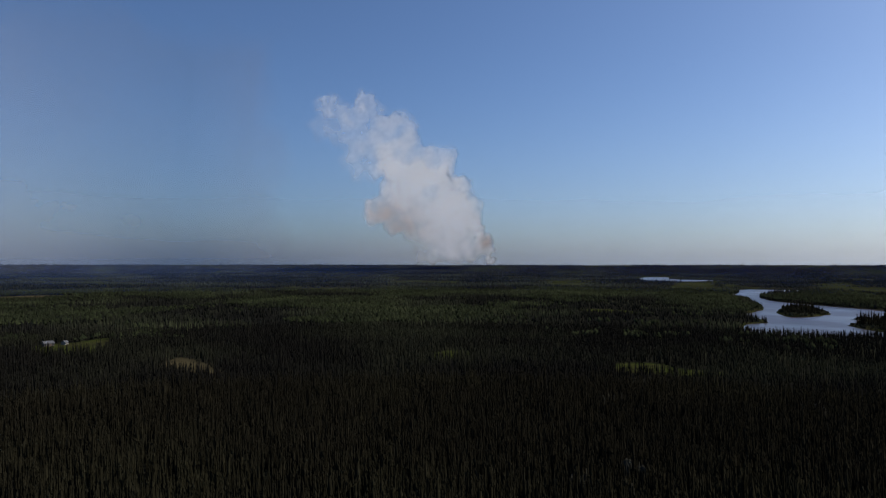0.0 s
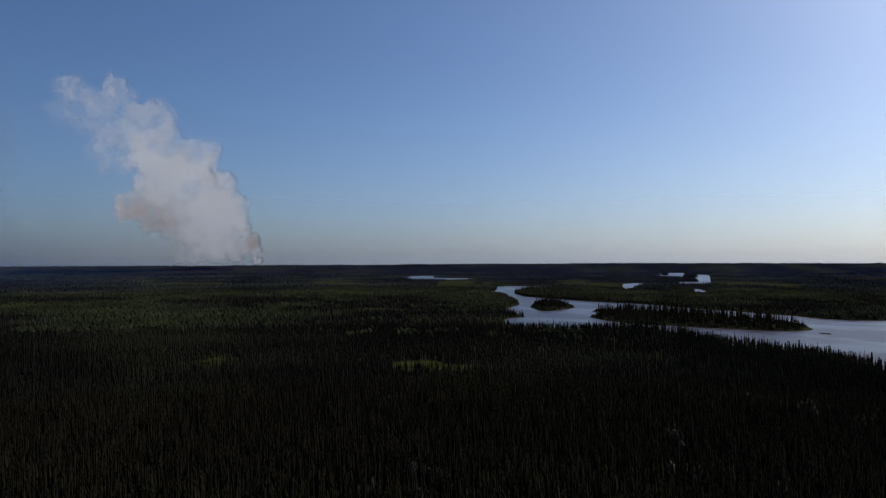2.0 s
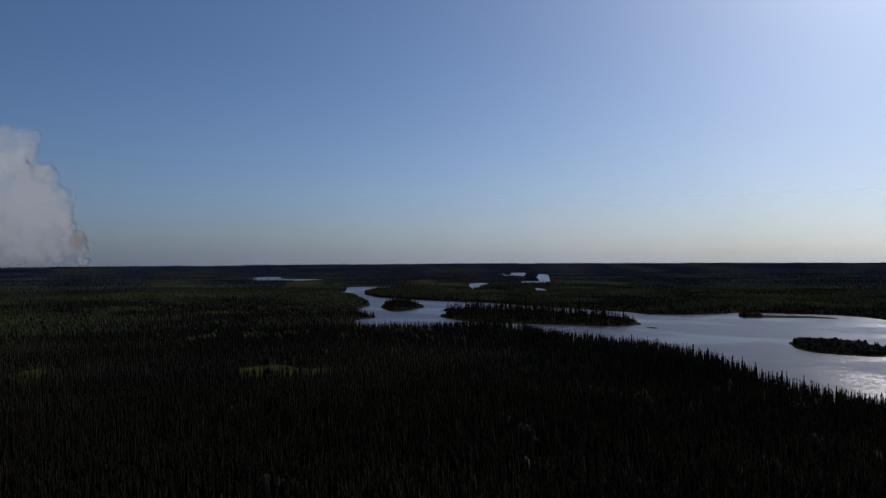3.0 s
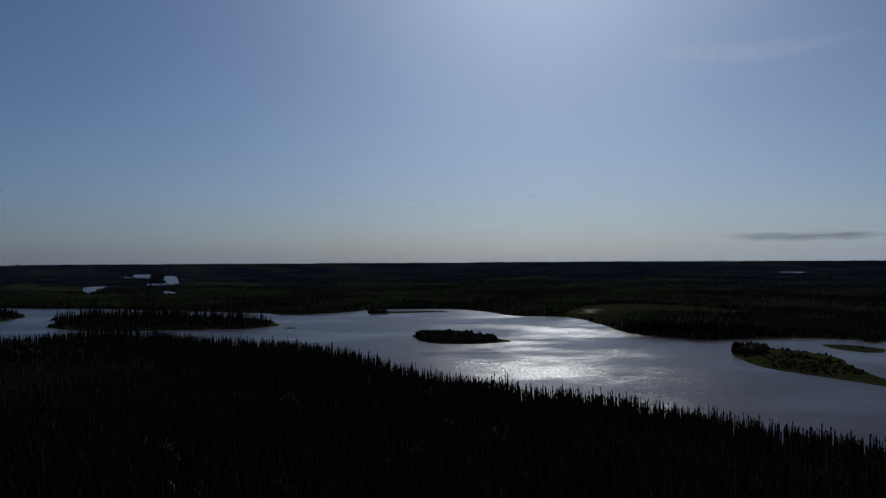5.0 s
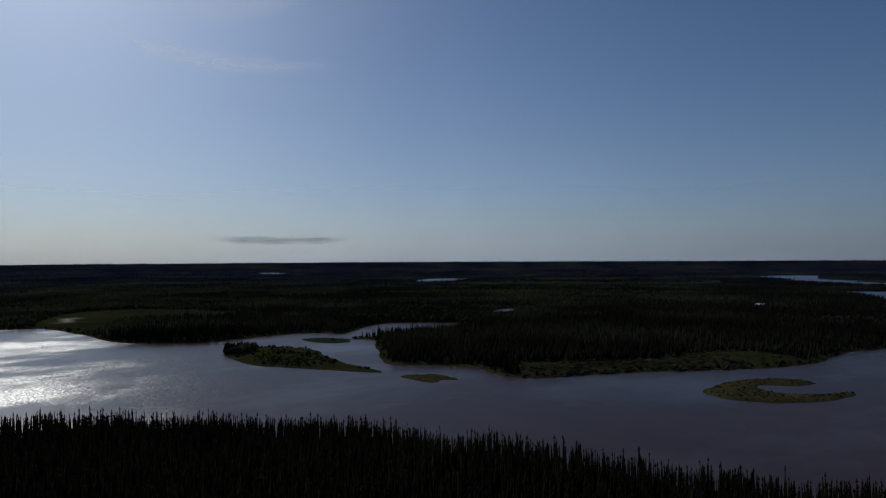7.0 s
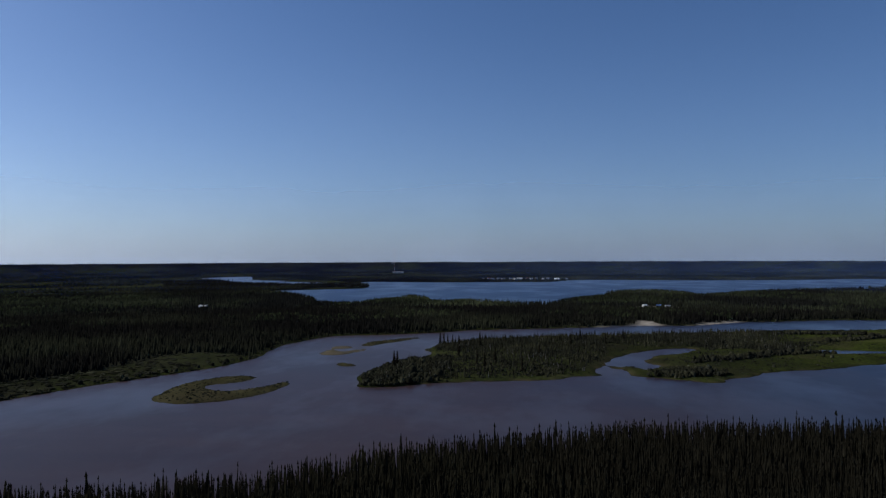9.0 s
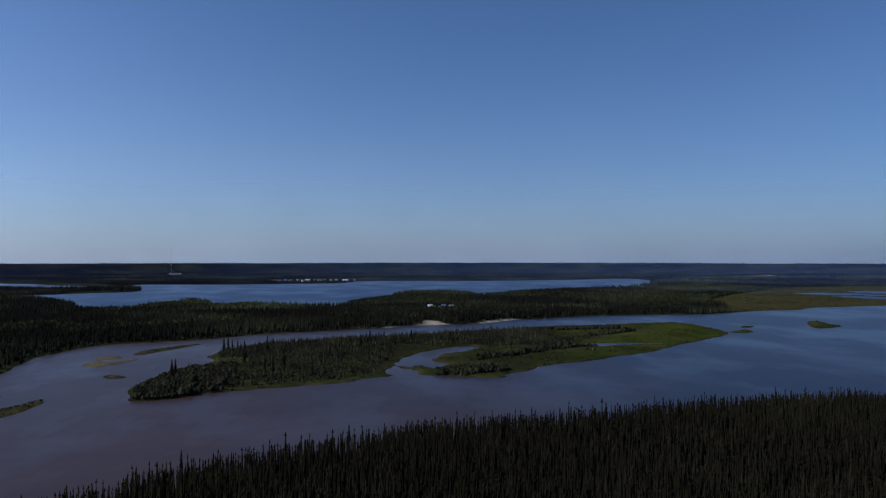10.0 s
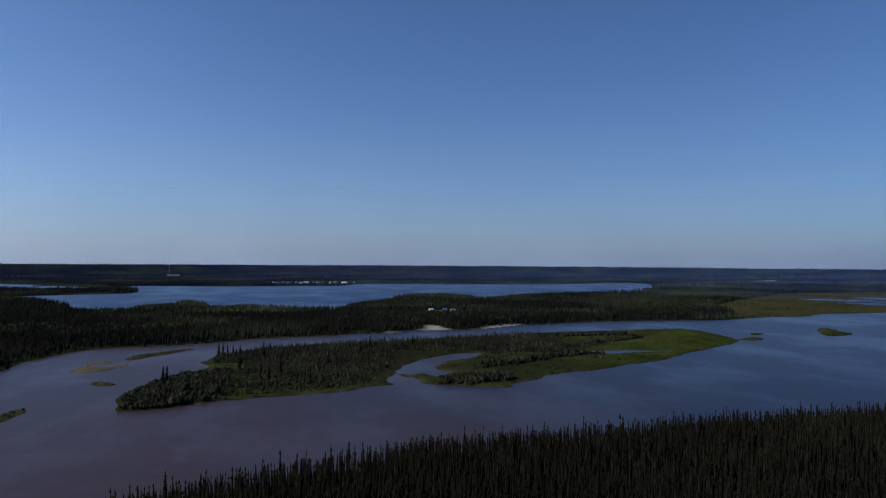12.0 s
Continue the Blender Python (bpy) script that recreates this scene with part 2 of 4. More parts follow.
WATERS = {
    "river": NEAR_BANK + [(-1900, -760)] + FAR_BANK_SOUTH[::-1] + FAR_BANK_EAST[::-1] + FAR_BANK_NORTH[::-1],
    "main_lake": [(638, -1572), (493, -1398), (390, -1171), (332, -1162), (323, -1233), (290, -1293), (280, -1404),
                  (231, -1356), (196, -1212), (139, -1251), (69, -1207), (2, -1181), (-32, -1276), (-124, -1450),
                  (-150, -1576), (-242, -1652), (-324, -1578), (-325, -1468), (-417, -1564), (-537, -1672),
                  (-708, -1755), (-951, -1982), (-1229, -2455), (-1219, -2685), (-930, -2569), (-690, -2532),
                  (-470, -2529), (-157, -2573), (-46, -2374), (140, -2346), (318, -2319), (586, -2359), (585, -2215),
                  (521, -2079), (496, -1963), (483, -1916), (484, -1835), (538, -1793), (601, -1753), (660, -1716), (711, -1669)],
    "pond": [(2085, 2234), (2351, 2463), (2461, 2436), (2226, 2197), (2216, 1949), (1923, 1911)],
    "lake_b": [(3290, 1672), (3666, 1811), (3840, 1840), (3816, 1737), (3506, 1552), (3373, 1441), (2254, 965), (2178, 1019), (2353, 1104), (2540, 1139), (2920, 1362), (3005, 1487)],
    "lake_c": [(2014, 1136), (2122, 1118), (1898, 1039), (1571, 883)],
    "lake_e": [(1776, 800), (1784, 789), (1669, 719), (1488, 662)],
    "pond_l": [(2049, -1489), (2180, -1669), (2085, -1794), (1880, -1418)],
    "pond_m": [(744, -638), (807, -709), (810, -750), (738, -681), (725, -634)],
    "pond_k": [(3841, -1665), (3870, -1790), (3785, -1828), (3477, -1610)],
    "lake_2": [(1087, -2190), (1075, -2453), (805, -2320), (541, -2126), (694, -1990), (878, -2083)],
    "lake_3": [(1427, -2816), (1318, -3062), (1104, -2585), (890, -2448), (1037, -2370), (1182, -2491)],
}
BIG_ISLAND_NORTH = [(139, -408), (145, -445), (144, -465), (133, -495), (121, -519), (113, -542), (111, -564), (121, -585),
                    (110, -627), (88, -656), (30, -683), (-21, -699), (-51, -704), (-104, -729), (-157, -738),
                    (-219, -766), (-302, -779), (-346, -794), (-417, -798), (-432, -757), (-425, -692), (-408, -660)]
BIG_ISLAND_SOUTH = [(-366, -625), (-323, -594), (-281, -559), (-253, -537), (-220, -522), (-187, -502), (-159, -492),
                    (-138, -482), (-124, -465), (-93, -446), (-80, -444), (-62, -452), (-47, -456), (-41, -470),
                    (-39, -493), (-48, -500), (-57, -490), (-72, -507), (-61, -518), (-62, -533), (-79, -564),
                    (-97, -576), (-119, -607), (-93, -608), (-68, -584), (-50, -562), (-33, -523), (-29, -509),
                    (-18, -479), (-22, -461), (-3, -450), (16, -439), (52, -429), (79, -422), (115, -404), (132, -399)]
ISLANDS = {
    "big": BIG_ISLAND_NORTH + BIG_ISLAND_SOUTH,
    "islet_a": [(951, 720), (1001, 752), (1044, 776), (1081, 753), (1037, 699), (993, 658), (953, 644), (911, 637), (886, 652), (921, 691)],
    "spit": [(929, 591), (957, 572), (965, 517), (968, 472), (972, 429), (946, 376), (940, 335), (910, 289), (860, 255),
             (832, 259), (809, 291), (804, 322), (798, 355), (786, 424), (794, 469), (823, 519), (846, 537), (890, 547), (918, 544)],
    "rock": [(821, 241), (831, 237), (816, 225), (805, 230)],
    "strand": [(1051, 175), (1074, 164), (1068, 129), (1079, 86), (1056, 44), (1047, 85), (1024, 145), (1009, 156)],
    "islet_f": [(730, 83), (753, 79), (748, 45), (725, 13), (690, -16), (670, 6), (664, 36), (679, 68)],
    "islet_g": [(601, -193), (616, -208), (621, -241), (581, -266), (530, -253), (490, -246), (459, -246), (430, -245),
                (440, -234), (463, -220), (500, -199), (523, -187), (563, -186)],
    "islet_h": [(654, -295), (649, -314), (634, -329), (606, -325), (604, -301), (631, -292)],
    "islet_j": [(410, -242), (409, -256), (399, -267), (381, -266), (373, -265), (380, -255), (375, -248), (384, -241), (396, -241)],
    "crescent": [(246, -347), (253, -368), (254, -383), (253, -405), (244, -420), (232, -432), (216, -430), (219, -411),
                 (230, -400), (234, -391), (225, -380), (210, -381), (197, -397), (189, -414), (183, -404), (184, -384),
                 (192, -365), (203, -350), (223, -339), (239, -342)],
    "islet_p": [(177, -490), (176, -502), (167, -495), (159, -484), (168, -480)],
    "bar_a": [(208, -544), (207, -565), (207, -580), (204, -579), (192, -563), (179, -582), (173, -578), (180, -556), (190, -541), (199, -540)],
    "bar_c": [(208, -586), (206, -598), (194, -601), (189, -590), (197, -581)],
    "bar_b": [(186, -609), (181, -636), (164, -657), (145, -675), (140, -670), (156, -640), (169, -620), (176, -604)],
    "pond_isle_a": [(3346, 1671), (3626, 1789), (3496, 1698), (3180, 1561)],
    "pond_isle_b": [(2956, 1374), (3536, 1621), (3557, 1581), (2935, 1305), (2875, 1310)],
    "pond_isle_c": [(2374, 1115), (2625, 1202), (2571, 1138), (2370, 1056)],
    "bar_d": [(726, 318), (737, 317), (731, 309), (718, 305), (718, 313)],
    "dot_b": [(-83, -446), (-92, -452), (-101, -448), (-96, -438), (-84, -438)],
    "dot": [(-30, -498), (-36, -502), (-37, -494), (-32, -489)],
    "marsh_isle": [(-590, -768), (-623, -796), (-604, -743), (-597, -715), (-554, -695), (-555, -715)],
    "marsh_dots": [(-478, -742), (-500, -753), (-488, -728), (-468, -718)],
    "marsh_dot": [(-424, -677), (-454, -702), (-459, -689), (-442, -669)],
}
MARSH = random.Random(21)
for n in range(22):
    px, py, wide_, long_ = MARSH.uniform(-1560, -1030), 0.0, MARSH.uniform(14, 60), MARSH.uniform(20, 75)
    py = -1210 + 0.42 * (px + 1030) + MARSH.uniform(-150, 130)
    WATERS[f"marsh_pool_{n}"] = [(px + wide_ * MARSH.uniform(0.6, 1.3) * math.cos(a), py + long_ * MARSH.uniform(0.6, 1.3) * math.sin(a)) for a in (0, 0.8, 1.6, 2.4, 3.1, 3.9, 4.7, 5.5)]
INNER_POND = [(-210, -605), (-238, -611), (-308, -599), (-253, -593), (-223, -589)]
MEADOWS = {
    "clear_a": [(341, 391), (356, 399), (374, 389), (378, 379), (373, 360), (385, 341), (384, 331), (360, 333), (346, 345), (336, 360), (325, 371)],
    "clear_c": [(-34, 660), (-36, 712), (-9, 722), (23, 748), (22, 690), (1, 640)],
    "clear_e": [(672, 841), (719, 859), (734, 798), (699, 766)],
    "clear_f": [(251, 510), (278, 521), (285, 505), (272, 485), (248, 483)],
    "meadow_w": [(360, -309), (346, -320), (323, -358), (300, -385), (281, -426), (256, -465), (251, -516), (288, -522),
                 (325, -500), (328, -439), (348, -397), (366, -361), (384, -335)],
    "marsh_e": [(-694, -1168), (-884, -1379), (-1171, -1617), (-1351, -1696), (-1570, -1700), (-1500, -1464),
                (-1420, -1150), (-1300, -1115), (-939, -1028), (-801, -1008), (-737, -967), (-650, -955), (-586, -932), (-662, -1064)],
    "town_shore": [(205, -2470), (120, -2455), (0, -2450), (-130, -2480), (-140, -2600), (60, -2620), (200, -2580)],
    "meadow_n": [(968, -112), (1140, -175), (1177, -260), (1069, -344), (975, -355), (964, -272), (951, -202), (864, -151)],
}
BOGS = {
    "clear_b": [(50, 538), (58, 565), (68, 577), (75, 557), (80, 523), (82, 494), (72, 491), (64, 517)],
    "clear_d": [(-139, 1530), (-152, 1666), (-95, 1712), (-20, 1676), (-49, 1569)],
}
BEACHES = {
    "beach": [(-45, -784), (-80, -806), (-105, -828), (-112, -842), (-122, -830), (-150, -816), (-164, -822), (-160, -810), (-104, -800), (-60, -786)],
    "bank_sand": [(983, -136), (1013, -146), (1039, -149), (1065, -171), (1012, -154), (988, -146)],
    "beach_c": [(-47, -783), (-63, -807), (-92, -824), (-110, -858), (-121, -849), (-133, -819), (-124, -774), (-84, -766)],
    "beach_b": [(-167, -832), (-204, -866), (-237, -887), (-234, -861), (-196, -835)],
    "clearing_s": [(-1960, -2820), (-2000, -2900), (-2190, -3060), (-2150, -2980)],
    "clearing_t": [(-1240, -2120), (-1265, -2180), (-1280, -2150)],
    "yard": [(-146, -1046), (-198, -1040), (-206, -1080), (-190, -1104), (-146, -1106)],
}
REACH = 70.0


def smooth(points, steps=3, rough=1.2, seed=1.0):
    """A closed shoreline: a spline through the plan's corners, frayed a little."""
    p = np.array(points, float)
    a, b, c, d = np.roll(p, 1, 0), p, np.roll(p, -1, 0), np.roll(p, -2, 0)
    out = []
    for k in range(steps):
        t = k / steps
        out.append(0.5 * (2 * b + (c - a) * t + (2 * a - 5 * b + 4 * c - d) * t * t + (3 * b - a - 3 * c + d) * t ** 3))
    out = np.stack(out, 1).reshape(-1, 2)
    for q in out:
        v = noise.noise_vector((q[0] * 0.06, q[1] * 0.06, seed)) * 1.6 + noise.noise_vector((q[0] * 0.17, q[1] * 0.17, seed)) * 1.1
        q += (v[0] * rough, v[1] * rough)
    return out


class Field:
    """Signed distance to a closed line on a fine lattice, positive inside, cut off at reach."""

    def __init__(self, poly, reach=REACH, cell=4.0):
        self.lo, self.reach, self.cell = poly.min(0) - reach - cell, reach, cell
        nx, ny = (np.ceil((poly.max(0) + reach + cell - self.lo) / cell)).astype(int) + 1
        gx, gy = self.lo[0] + np.arange(nx) * cell, self.lo[1] + np.arange(ny) * cell
        d = np.full((nx, ny), reach)
        odd = np.zeros((nx, ny), bool)
        for a, b in zip(poly, np.roll(poly, -1, 0)):
            i0, j0 = np.maximum(((np.minimum(a, b) - reach - self.lo) / cell).astype(int), 0)
            i1, j1 = ((np.maximum(a, b) + reach - self.lo) / cell).astype(int) + 2
            wx, wy = gx[i0:i1, None] - a[0], gy[None, j0:j1] - a[1]
            e = b - a
            t = np.clip((wx * e[0] + wy * e[1]) / (e @ e + 1e-9), 0, 1)
            d[i0:i1, j0:j1] = np.minimum(d[i0:i1, j0:j1], np.hypot(wx - t * e[0], wy - t * e[1]))
            js = np.nonzero((gy >= min(a[1], b[1])) & (gy < max(a[1], b[1])))[0]
            for j in js:
                odd[gx < a[0] + (gy[j] - a[1]) / e[1] * e[0], j] ^= True
        self.d = np.where(odd, d, -d)

    def __call__(self, xy):
        out = np.full(len(xy), -self.reach)
        q = (xy - self.lo) / self.cell
        ok = np.nonzero(((q >= 0) & (q < np.array(self.d.shape) - 1.001)).all(1))[0]
        q = q[ok]
        i, j = q.astype(int).T
        u, v = (q - np.floor(q)).T
        d = self.d
        out[ok] = (d[i, j] * (1 - u) + d[i + 1, j] * u) * (1 - v) + (d[i, j + 1] * (1 - u) + d[i + 1, j + 1] * u) * v
        return out


SHORES = {k: Field(smooth(v, 4, 1.5)) for k, v in WATERS.items()}
ISLES = {k: Field(smooth(v, 6, 2.3 if k == "big" else 1.3, 4.0), 40.0, 1.5) for k, v in ISLANDS.items()}
POND = Field(smooth(INNER_POND, 4, 0.6), 40.0, 1.5)
OPEN = {k: Field(smooth(v, 4, 3.0, 7.0)) for k, v in {**MEADOWS, **BOGS, **BEACHES}.items()}


def land(xy):
    """Metres from the water: positive on land, negative in the water."""
    d = np.full(len(xy), REACH)
    for p in SHORES.values():
        d = np.minimum(d, -p(xy))
    for p in ISLES.values():
        d = np.maximum(d, p(xy))
    return np.minimum(d, -POND(xy))


def cover(xy, group):
    d = np.full(len(xy), -REACH)
    for k in group:
        d = np.maximum(d, OPEN[k](xy))
    return d


def hills(xy, lattice=(900.0, 260.0, 70.0)):
    """Smooth rolling noise, -1 to 1, as a sum of sines with bent axes."""
    x, y = xy[:, 0], xy[:, 1]
    out = np.zeros(len(xy))
    amp = 1.0
    for k, s in enumerate(lattice):
        u = x / s + 1.3 * np.sin(y / s * 0.7 + k) + 3.1 * k
        v = y / s + 1.1 * np.sin(x / s * 0.6 + 2 * k) - 1.7 * k
        out += amp * np.sin(u * 2.1) * np.cos(v * 1.9)
        amp *= 0.5
    return out / 1.75


def step(v, lo, hi):
    t = np.clip((v - lo) / (hi - lo), 0, 1)
    return t * t * (3 - 2 * t)


def height(xy, d):
    r = np.hypot(xy[:, 0], xy[:, 1])
    z = np.where(d < 0, np.maximum(d * 0.22, -2.5), np.minimum(d * 0.22, 0.5 + d * 0.07))
    z = np.minimum(z, 2.6)
    z = z + step(d, 8, REACH) * (1.6 + 1.6 * hills(xy))
    rim = step(r, 4250, 4880) * (76 + 12 * step((0.6 * xy[:, 0] - 0.8 * xy[:, 1]) / (r + 1), -0.3, 0.15) + 8 * step((0.5 * xy[:, 0] - 0.87 * xy[:, 1]) / (r + 1), 0.4, 0.8) + 3 * hills(xy, (1500.0, 500.0, 160.0)))
    knoll = 6.5 * np.exp(-((xy[:, 0] - 668) ** 2 + (xy[:, 1] - 362) ** 2) / 58.0 ** 2) * step(d, 1, 16)
    return z + knoll + rim * step(d, 5, REACH)


def muskeg(xy):
    """Open bogs and burnt strips far out in the woods, 0 to 1."""
    far = step(np.hypot(xy[:, 0], xy[:, 1]), 1500, 2000)
    return far * step(hills(xy, (310.0, 130.0, 55.0)), 0.30, 0.42)


def mesh(name, verts, faces, material, smoothed=False):
    """A mesh from arrays of corners and of triangles or quads."""
    me = bpy.data.meshes.new(name)
    faces = np.asarray(faces, np.int32)
    n, k = faces.shape
    me.vertices.add(len(verts))
    me.vertices.foreach_set("co", np.asarray(verts, np.float32).ravel())
    me.loops.add(n * k)
    me.loops.foreach_set("vertex_index", faces.ravel())
    me.polygons.add(n)
    me.polygons.foreach_set("loop_start", np.arange(0, n * k, k, dtype=np.int32))
    me.update(calc_edges=True)
    if smoothed:
        me.polygons.foreach_set("use_smooth", np.ones(n, bool))
    me.materials.append(material)
    return me


def part(name, bm, material, parent, label=""):
    """Links a bmesh as one mesh object under a thing or a part."""
    me = bpy.data.meshes.new(name)
    bm.to_mesh(me)
    bm.free()
    me.materials.append(material)
    ob = new(name, me)
    ob.parent = parent
    return tagged(ob, label)


# ---------------------------------------------------------------- ground and water
def build_ground():
    spokes, rings = 560, 270
    radii = np.concatenate([[20, 60, 100, 140], np.geomspace(170, 4960, rings)])
    ang = np.linspace(0, 2 * np.pi, spokes, endpoint=False)
    rr, aa = np.meshgrid(radii, ang, indexing="ij")
    xy = np.stack([18 + rr * np.cos(aa), 18 + rr * np.sin(aa)], 2).reshape(-1, 2)
    xy = np.concatenate([xy, [[18.0, 18.0]]])
    d = land(xy)
    verts = np.concatenate([xy, height(xy, d)[:, None]], 1)
    n = len(radii)
    i, j = np.meshgrid(np.arange(n - 1), np.arange(spokes), indexing="ij")
    k = (j + 1) % spokes
    quads = np.stack([i * spokes + j, (i + 1) * spokes + j, (i + 1) * spokes + k, i * spokes + k], 2).reshape(-1, 4)
    j = np.arange(spokes)
    centre = np.full(spokes, len(xy) - 1)
    fan = np.stack([centre, j, (j + 1) % spokes, (j + 1) % spokes], 1)
    tri = np.concatenate([quads[:, [0, 1, 2]], quads[:, [0, 2, 3]], fan[:, :3]])
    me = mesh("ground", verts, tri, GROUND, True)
    grass = step(cover(xy, MEADOWS), -6, 3) * np.where((xy[:, 0] < -300) | (xy[:, 1] > 0), 0.75, 0.25)
    isle = np.full(len(xy), -40.0)
    for p in ISLES.values():
        isle = np.maximum(isle, p(xy))
    grass = np.maximum(grass, step(isle, -1, 1) * (0.45 + 0.5 * step(-xy[:, 0], 120, 300)))
    verge = step(d, -0.5, 1.0) * (1 - step(d, 4, 14)) * (np.hypot(*xy.T) > 380) * (np.hypot(*xy.T) < 1300)
    grass = np.maximum(grass, verge * 0.6)
    muddy, mud = np.zeros(len(xy)), np.zeros(len(xy))
    for k in ("bar_a", "bar_c", "bar_d"):
        bare = step(ISLES[k](xy), -3, 0)
        grass, muddy, mud = grass * (1 - bare), np.maximum(muddy, bare), np.maximum(mud, 0.14 * bare)
    for k in ("crescent", "bar_a", "bar_b", "bar_c", "bar_d", "islet_j", "islet_p", "strand", "rock"):
        muddy = np.maximum(muddy, step(ISLES[k](xy), -2, 1) * 0.6)
    muddy = np.maximum(muddy, step(d, -1, 0.2) * (1 - step(d, 0.6, 2.5)) * 0.7 * (np.hypot(*xy.T) < 1300))
    muddy = np.maximum(muddy, step(OPEN["marsh_e"](xy), -4, 6) * 0.5)
    grass = np.maximum(grass, 0.45 * muskeg(xy))
    for name, values in (("grass", grass), ("bog", np.maximum(step(cover(xy, BOGS), -6, 4), muddy)), ("sand", np.maximum(step(cover(xy, BEACHES), -4, 2), mud))):
        me.attributes.new(name, "FLOAT", "POINT").data.foreach_set("value", values.astype(np.float32))
    tagged(new("ground", me), "dark boreal forest floor with green river meadows", "ground", kind="structure")


def build_water():
    """One level sheet: the silty river, and past its southern woods the clear lakes."""
    half, edge = 4700, -1090
    for name, y0, y1, material, label in (("river_water", edge, half, WATER, "silty grey-brown river water"), ("lake_water", -half, edge, LAKE, "clear blue lake water ruffled by wind")):
        xs, ys = np.linspace(-half, half, 41), np.linspace(y0, y1, 21)
        gx, gy = np.meshgrid(xs, ys, indexing="ij")
        scale = np.minimum(1, half / np.maximum(np.hypot(gx, gy), 1))
        gx = gx * scale
        gy = np.where((gy == edge), edge, gy * scale)
        verts = np.stack([gx, gy, np.zeros_like(gx)], 2).reshape(-1, 3)
        i, j = np.meshgrid(np.arange(40), np.arange(20), indexing="ij")
        quads = np.stack([i * 21 + j, (i + 1) * 21 + j, (i + 1) * 21 + j + 1, i * 21 + j + 1], 2).reshape(-1, 4)
        tagged(new(name, mesh(name, verts, quads, material)), label, "water", kind="structure")


build_ground()
build_water()


# ---------------------------------------------------------------- woods
def spire(tiers, points, seed, ragged=0.35, slim=0.095, club=False):
    """A spruce one metre high: star-shaped tiers that narrow to the tip. Corners and triangles."""
    rnd = random.Random(seed)
    verts, tris = [], []
    for k in range(tiers):
        lo = 0.06 + 0.86 * k / tiers
        hi = min(0.98, lo + 1.6 / tiers * (0.8 + 0.3 * rnd.random()))
        if k == tiers - 1:
            hi = 1.0
        rad = slim * (1 - lo) ** 0.38 * rnd.uniform(1 - ragged, 1 + ragged)
        turn = rnd.uniform(0, 6.3)
        tip = len(verts)
        verts.append((rnd.uniform(-0.01, 0.01), rnd.uniform(-0.01, 0.01), hi))
        for i in range(points):
            a = turn + 2 * math.pi * i / points
            q = rad * (1.0 if i % 2 else 0.55) * rnd.uniform(0.7, 1.2)
            verts.append((q * math.cos(a), q * math.sin(a), lo - 0.03 * (i % 2) + rnd.uniform(-0.02, 0.02)))
        tris += [(tip, tip + 1 + i, tip + 1 + (i + 1) % points) for i in range(points)]
    if club:
        tip = len(verts)
        verts.append((0, 0, 1.0))
        for i in range(4):
            a = 1.57 * i + rnd.random()
            q = 0.030 * rnd.uniform(0.7, 1.3)
            verts.append((q * math.cos(a), q * math.sin(a), 0.87 + rnd.uniform(-0.03, 0.03)))
        tris += [(tip, tip + 1 + i, tip + 1 + (i + 1) % 4) for i in range(4)]
    return np.array(verts), np.array(tris)


def dome(seed, points=5):
    """A far-off broadleaved crown one metre high: an uneven tent."""
    rnd = random.Random(seed)
    verts = [(rnd.uniform(-0.1, 0.1), rnd.uniform(-0.1, 0.1), 1.0)]
    for i in range(points):
        a, s = 2 * math.pi * i / points, 0.5 * rnd.uniform(0.65, 1.25)
        verts.append((s * math.cos(a), s * math.sin(a), rnd.uniform(0.25, 0.6)))
    return np.array(verts), np.array([(0, 1 + i, 1 + (i + 1) % points) for i in range(points)])


def puff(seed, points=6):
    """A round bushy crown one metre high: two stacked, uneven rings and a top."""
    rnd = random.Random(seed)
    verts, tris = [(rnd.uniform(-0.1, 0.1), rnd.uniform(-0.1, 0.1), 1.0)], []
    for z, q in ((0.68, 0.40), (0.12, 0.46)):
        for i in range(points):
            a = 2 * math.pi * (i + (0.5 if z < 0.5 else 0)) / points
            s = q * rnd.uniform(0.65, 1.25)
            verts.append((s * math.cos(a), s * math.sin(a), z + rnd.uniform(-0.12, 0.12)))
    for i in range(points):
        k = (i + 1) % points
        tris += [(0, 1 + i, 1 + k), (1 + i, 1 + points + i, 1 + k), (1 + k, 1 + points + i, 1 + points + k)]
    return np.array(verts), np.array(tris)


def sapling(seed):
    """A bushy clump one metre high: four upright leafy stems of uneven height."""
    rnd = random.Random(seed)
    verts, tris = [], []
    for k in range(4):
        a, far = 1.57 * k + rnd.random(), rnd.uniform(0.05, 0.32)
        x, y, top, r = far * math.cos(a), far * math.sin(a), rnd.uniform(0.55, 1.0), rnd.uniform(0.16, 0.26)
        n = len(verts)
        verts.append((x + rnd.uniform(-0.06, 0.06), y + rnd.uniform(-0.06, 0.06), top))
        for i in range(3):
            b = 2.09 * i + rnd.random()
            verts.append((x + r * math.cos(b), y + r * math.sin(b), top * rnd.uniform(0.1, 0.45)))
        tris += [(n, n + 1, n + 2), (n, n + 2, n + 3), (n, n + 3, n + 1)]
    return np.array(verts), np.array(tris)


